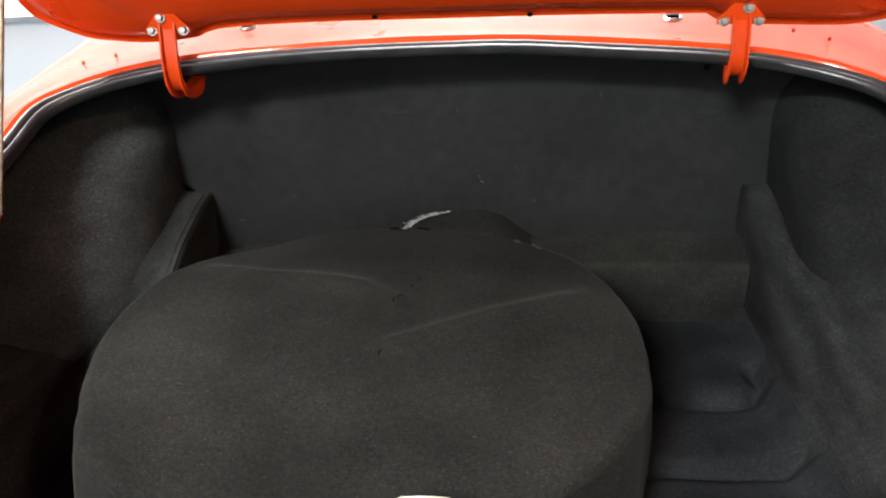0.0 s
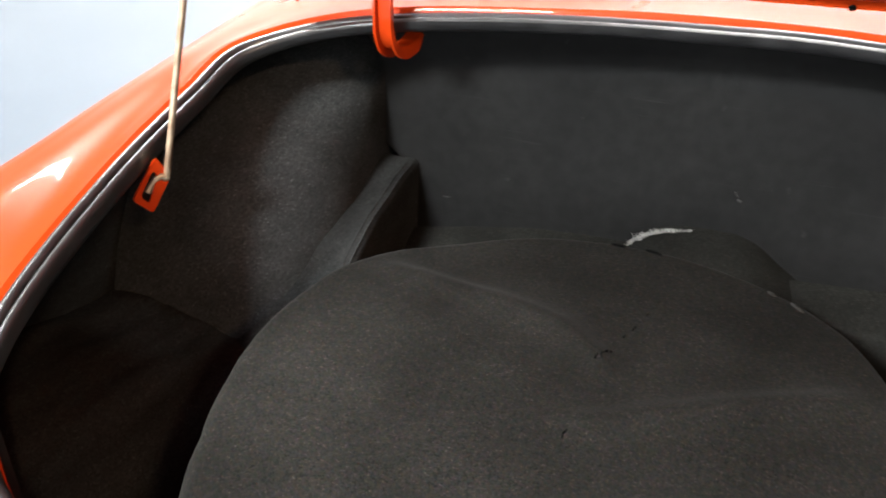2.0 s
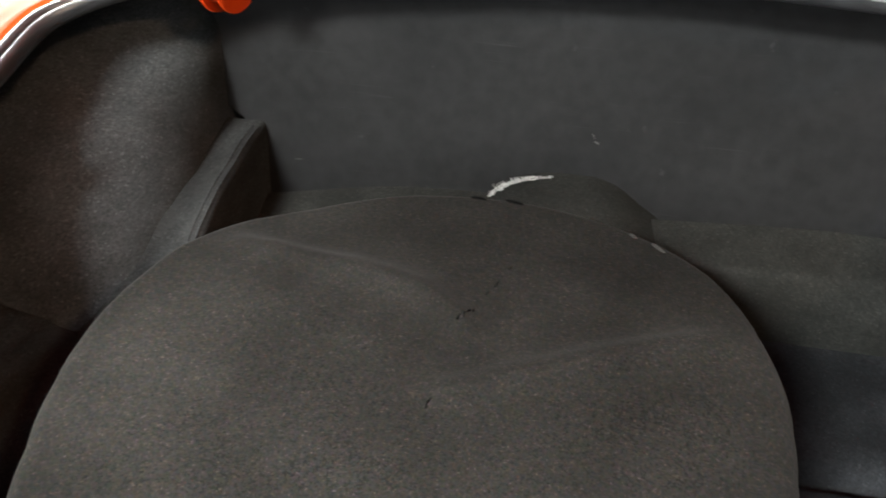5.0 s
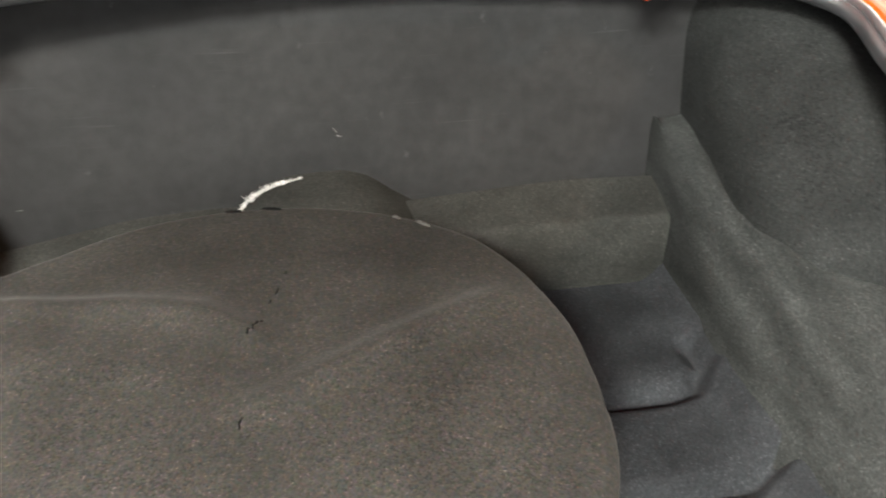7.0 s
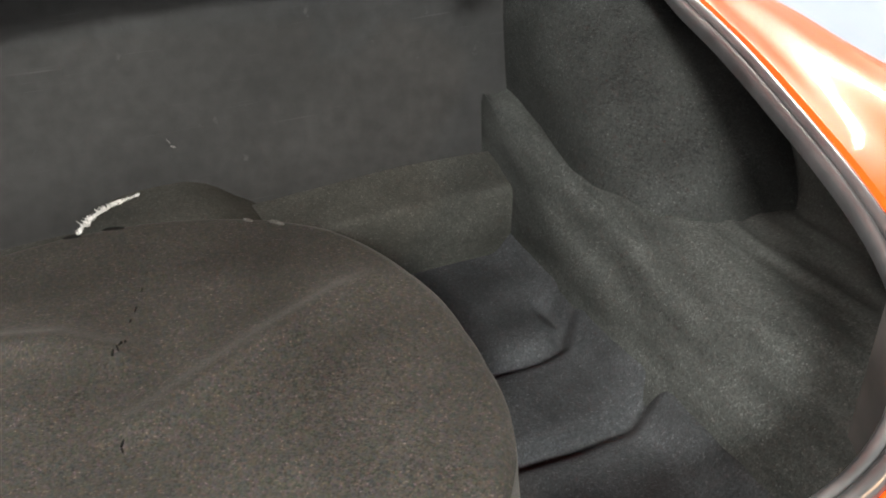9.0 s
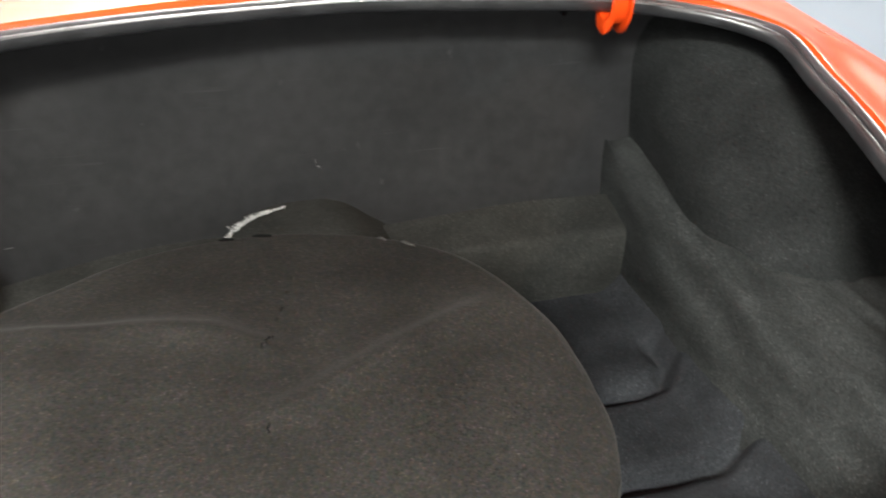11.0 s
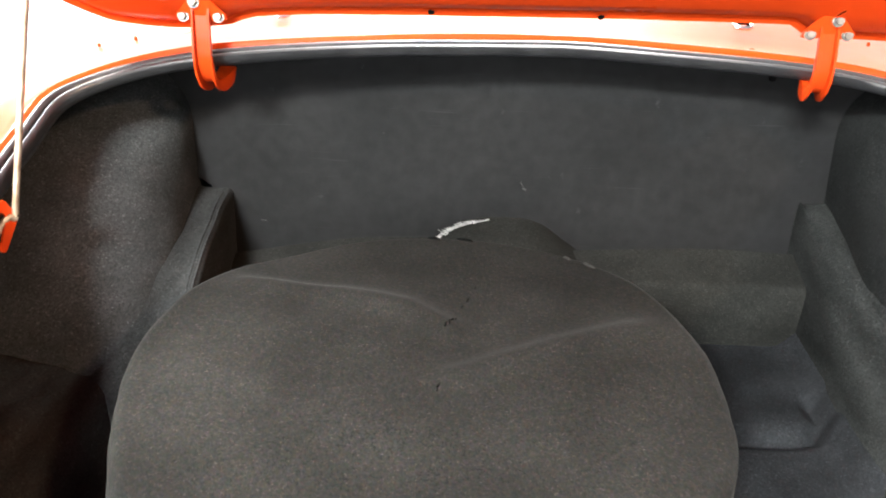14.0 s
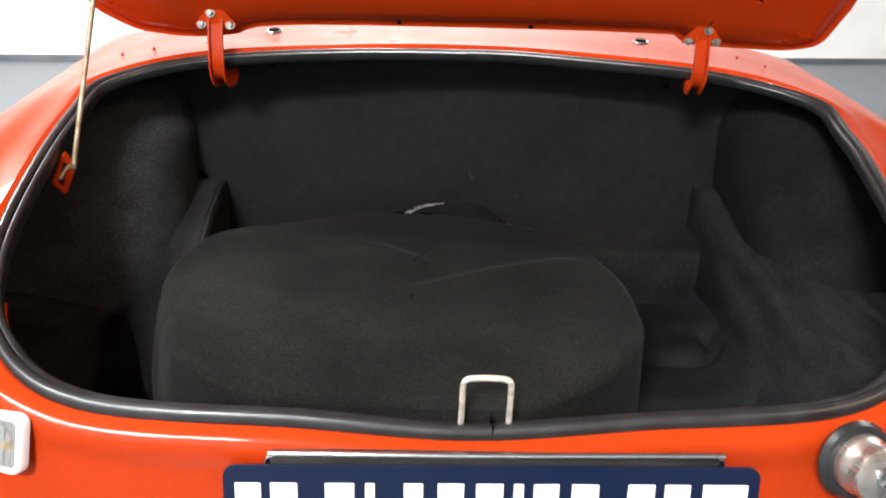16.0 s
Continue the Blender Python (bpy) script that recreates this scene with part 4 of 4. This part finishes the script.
def lamp_and_filler():
    lamp = new("reversing_lamp")
    lamp.parent = car
    lamp["label"] = "clear ribbed lens in a pale frame"
    m = Matrix.Translation((-0.446, 0.500, 0.719)) @ pose(0, 0, 0, -14, 0, -18)
    part("lamp_base", box(-0.029, 0.029, 0.0, 0.012, -0.026, 0.026, 0.006, 3, m=m), LAMP_GREY, lamp)
    ring = []
    for w, h, c, y in ((0.031, 0.028, 0.010, 0.006), (0.031, 0.028, 0.010, -0.003), (0.0295, 0.0265, 0.009, -0.0055), (0.0255, 0.0225, 0.006, -0.0055), (0.0245, 0.0215, 0.005, -0.0035), (0.0245, 0.0215, 0.005, 0.004)):
        row = []
        for cx, cz, a0 in ((w - c, h - c, 0), (-w + c, h - c, 90), (-w + c, -h + c, 180), (w - c, -h + c, 270)):
            row += [m @ Vector((cx + c * math.cos(radians(a0 + 15 * k)), y, cz + c * math.sin(radians(a0 + 15 * k)))) for k in range(7)]
        ring.append(row)
    part("lamp_frame", grid(ring, close_v=True), LAMP_WHITE, lamp, "cream plastic frame")
    part("reflector", box(-0.0245, 0.0245, 0.002, 0.004, -0.021, 0.021, m=m), CAST, lamp, "dull silvered reflector")
    part("lens", box(-0.0246, 0.0246, -0.0055, -0.0030, -0.0216, 0.0216, 0.0008, 2, m=m), LENS, lamp)
    for k in range(7):
        part("lens_rib", box(-0.020 + 0.0066 * k, -0.0186 + 0.0066 * k, -0.0064, -0.0050, -0.020, 0.020, 0.0004, 1, m=m), LENS, lamp)
    part("bulb", lathe([(0, 0.0058), (0.0028, 0.0048), (0.0042, 0.002), (0.0042, -0.002), (0, -0.002)], m @ Matrix.Translation((0.011, 0.001, -0.003)) @ pose(0, 0, 0, 90), 16), BULB, lamp, "small brassy bulb")
    cap = new("filler_cap")
    cap.parent = car
    cap["label"] = "worn bright metal locking fuel cap on a black ring"
    m = Matrix.Translation((0.355, 0.507, 0.711)) @ pose(0, 0, 0, 80, 0, 12) @ Matrix.Scale(1.1, 4)
    part("rubber_ring", lathe([(0, 0), (0.034, 0), (0.036, 0.004), (0.033, 0.009), (0.026, 0.011), (0.022, 0.010), (0, 0.010)], m, 40), RUBBER, cap)
    part("cap_body", lathe([(0.0, 0.008), (0.025, 0.008), (0.027, 0.012), (0.026, 0.020), (0.0245, 0.022), (0.0245, 0.034), (0.0235, 0.0375), (0.020, 0.039), (0.0, 0.040)], m, 40), CAST, cap)
    part("lock_barrel", lathe([(0, 0.040), (0.0075, 0.0398), (0.0085, 0.042), (0.0075, 0.0435), (0.0055, 0.042), (0, 0.042)], m, 24), CHROME, cap, "round key lock")
    part("tab", box(-0.012, 0.004, -0.034, -0.022, 0.024, 0.030, 0.002, m=m), CHROME, cap)


lamp_and_filler()


def deck_details():
    for x, y, z in ((-0.294, 1.212, 0.999), (0.281, 1.205, 1.003)):
        m = Matrix.Translation((x, y, z)) @ pose(0, 0, 0, 12, 0, 0)
        stop = new("lid_stop")
        stop.parent = car
        part("stop_ring", lathe([(0.006, 0), (0.0125, 0), (0.0125, 0.002), (0.010, 0.0045), (0.006, 0.003)], m, 24), CHROME, stop, "bright ring")
        part("stop_slot", box(-0.008, 0.008, -0.002, 0.002, 0.002, 0.0045, 0.0008, 1, m=m), DARK, stop)
    for x, y, z in ((-0.52, 1.175, 0.963), (-0.47, 1.17, 0.974), (0.44, 1.21, 0.985), (0.49, 1.215, 0.972)):
        part("stud", lathe([(0, 0.002), (0.0015, 0.002), (0.002, 0.0015), (0.002, -0.003), (0, -0.003)], Matrix.Translation((x, y, z)), 12), PAINT, car)


deck_details()


# ---- spare wheel under its cover ----
ANGLES = (0, 20, 40, 70, 98, 123, 142, 152, 169, 186, 200, 213, 226, 240, 270, 300, 330, 340, 350, 360)
RADII = (0.285, 0.290, 0.298, 0.290, 0.286, 0.286, 0.285, 0.279, 0.277, 0.282, 0.286, 0.296, 0.319, 0.322, 0.298, 0.300, 0.301, 0.296, 0.288, 0.285)


def wheel_cover():
    hold = thing("spare_wheel_cover", "round dark grey carpet cover over a spare wheel", "wheel cover", (-0.081, 0.826, FLOOR))
    cx, cy = -0.081, 0.826
    creases = [([(-0.292, 0.949), (-0.184, 0.944), (-0.111, 0.923), (-0.064, 0.890)], 0.0095, 0.0190), ([(-0.050, 0.802), (0.013, 0.834), (0.094, 0.879), (0.19, 0.932)], 0.0095, 0.0200)]

    def seg(px, py, ax, ay, bx, by):
        dx, dy = bx - ax, by - ay
        t = min(1, max(0, ((px - ax) * dx + (py - ay) * dy) / (dx * dx + dy * dy)))
        return math.hypot(px - ax - dx * t, py - ay - dy * t)

    def top(x, y):
        r = math.hypot(x - cx, y - cy)
        z = 0.749 - 0.008 * (r / 0.29) ** 2
        z += 0.0035 * noise.noise((x * 7, y * 7, 9))
        # it stands a little higher towards its left edge
        turn = math.degrees(math.atan2(y - cy, x - cx)) % 360
        z += 0.026 * flow((0, 125, 165, 222, 262, 360), (0.0, 0.0, 1.0, 1.0, 0.0, 0.0), turn) * (r / 0.285) ** 1.8
        for line, h, w in creases:
            d = min(seg(x, y, *line[i], *line[i + 1]) for i in range(3))
            z += h * math.exp(-(d / w) ** 2) * min(1.0, max(0.0, (0.285 - r) / 0.06))
        # the cloth sinks along the seam between the two creases
        d = seg(x, y, -0.040, 0.99, -0.068, 0.78)
        z -= 0.004 * math.exp(-(d / 0.05) ** 2)
        return z
    rows = []
    n = 360
    for k in range(n):
        a = 2 * math.pi * k / n
        wob = 0.004 * noise.noise((math.cos(a) * 2, math.sin(a) * 2, 1)) + 0.0015 * noise.noise((math.cos(a) * 9, math.sin(a) * 9, 2))
        R = lerp(ANGLES, RADII, math.degrees(a)) + wob * 0.4
        if math.sin(a) < -0.5:
            R = min(R, (cy - 0.554) / -math.sin(a))
        row = []
        for j in range(84):
            r = R * (j / 84) ** 0.9
            x, y = cx + r * math.cos(a), cy + r * math.sin(a)
            row.append((x - cx, y - cy, top(x, y) - FLOOR))
        x, y = cx + R * math.cos(a), cy + R * math.sin(a)
        edge = top(x, y) - FLOOR
        for s in range(1, 6):
            b = math.pi / 2 * s / 5
            row.append(((R - 0.006 + 0.014 * math.sin(b)) * math.cos(a), (R - 0.006 + 0.014 * math.sin(b)) * math.sin(a), edge - 0.014 * (1 - math.cos(b))))
        for s in range(1, 9):
            q = s / 8
            fold = (0.004 * math.sin(a * 17 + 2 * math.sin(a * 3)) + 0.006 * noise.noise((math.cos(a) * 4, math.sin(a) * 4, q * 2))) * q
            rr = R + 0.007 + 0.004 * math.sin(math.pi * q) + fold * 0.6 + 0.015 * math.sqrt(q) * math.exp(-((math.degrees(a) - 206) / 32) ** 2)
            row.append((rr * math.cos(a), rr * math.sin(a), (edge - 0.014) * (1 - q) + 0.004 * q))
        rows.append(row)
    bm = grid([row[:88] for row in rows], close_u=True)
    bmesh.ops.remove_doubles(bm, verts=bm.verts, dist=1e-5)
    part("cover_top", bm, COVER, hold, angle=80)
    # worn nicks at the far edge; black lumps put in the shade of two gaps
    for a, l, w in ((51, 0.020, 0.005), (57, 0.012, 0.004), (92, 0.018, 0.0035), (84, 0.022, 0.003)):
        R = lerp(ANGLES, RADII, a) - 0.004
        x, y = R * math.cos(radians(a)), R * math.sin(radians(a))
        m = Matrix.Translation((x, y, top(cx + x, cy + y) - FLOOR)) @ pose(0, 0, 0, 0, 0, a + 82)
        b = bmesh.new()
        bmesh.ops.create_uvsphere(b, u_segments=12, v_segments=8, radius=1.0)
        b.transform(m @ Matrix.Diagonal((l / 2, w / 2, 0.003, 1)))
        part("edge_mark", b, FUZZ if a < 60 else DARK, hold, "pale worn nick in the edge" if a < 60 else "black lump for the shaded gap under the edge")
    part("cover_skirt", grid([row[87:] for row in rows], close_u=True), COVER, hold, "side cloth hanging to the boot floor", angle=80)
    # dark gaps in the seam
    for x, y, l, w, a in ((-0.044, 0.955, 0.009, 0.0012, 74), (-0.050, 0.938, 0.006, 0.0009, 70), (-0.060, 0.896, 0.007, 0.0014, 62), (-0.066, 0.886, 0.007, 0.0014, 80), (-0.062, 0.890, 0.008, 0.0012, 95), (-0.056, 0.900, 0.006, 0.0010, 75), (-0.068, 0.786, 0.007, 0.0014, 65), (-0.069, 0.780, 0.005, 0.0012, 95), (-0.036, 0.985, 0.006, 0.0010, 75)):
        z = top(x, y)
        m = Matrix.Translation((x - cx, y - cy, z - FLOOR)) @ pose(0, 0, 0, 0, 0, a)
        part("seam_gap", box(-l / 2, l / 2, -w / 2, w / 2, -0.003, 0.0008, 0.0004, 1, m=m), DARK, hold, "dark split in the seam")


wheel_cover()


# ---- rear wheels, which carry the car ----
def road_wheel(side):
    hold = new("road_wheel")
    hold.parent = car
    m = Matrix.Translation((side * 0.57, 1.255, 0.30)) @ pose(0, 0, 0, 0, 90, 0)
    part("tyre", lathe([(0.19, -0.07), (0.24, -0.082), (0.285, -0.075), (0.30, -0.05), (0.30, 0.05), (0.285, 0.075), (0.24, 0.082), (0.19, 0.07), (0.19, -0.07)], m, 48), RUBBER, hold)
    part("rim", lathe([(0, 0.03 * side), (0.12, 0.035 * side), (0.18, 0.05 * side), (0.195, 0.068 * side), (0.192, -0.06 * side), (0, -0.05 * side)], m, 40), STEEL, hold)


road_wheel(-1)
road_wheel(1)
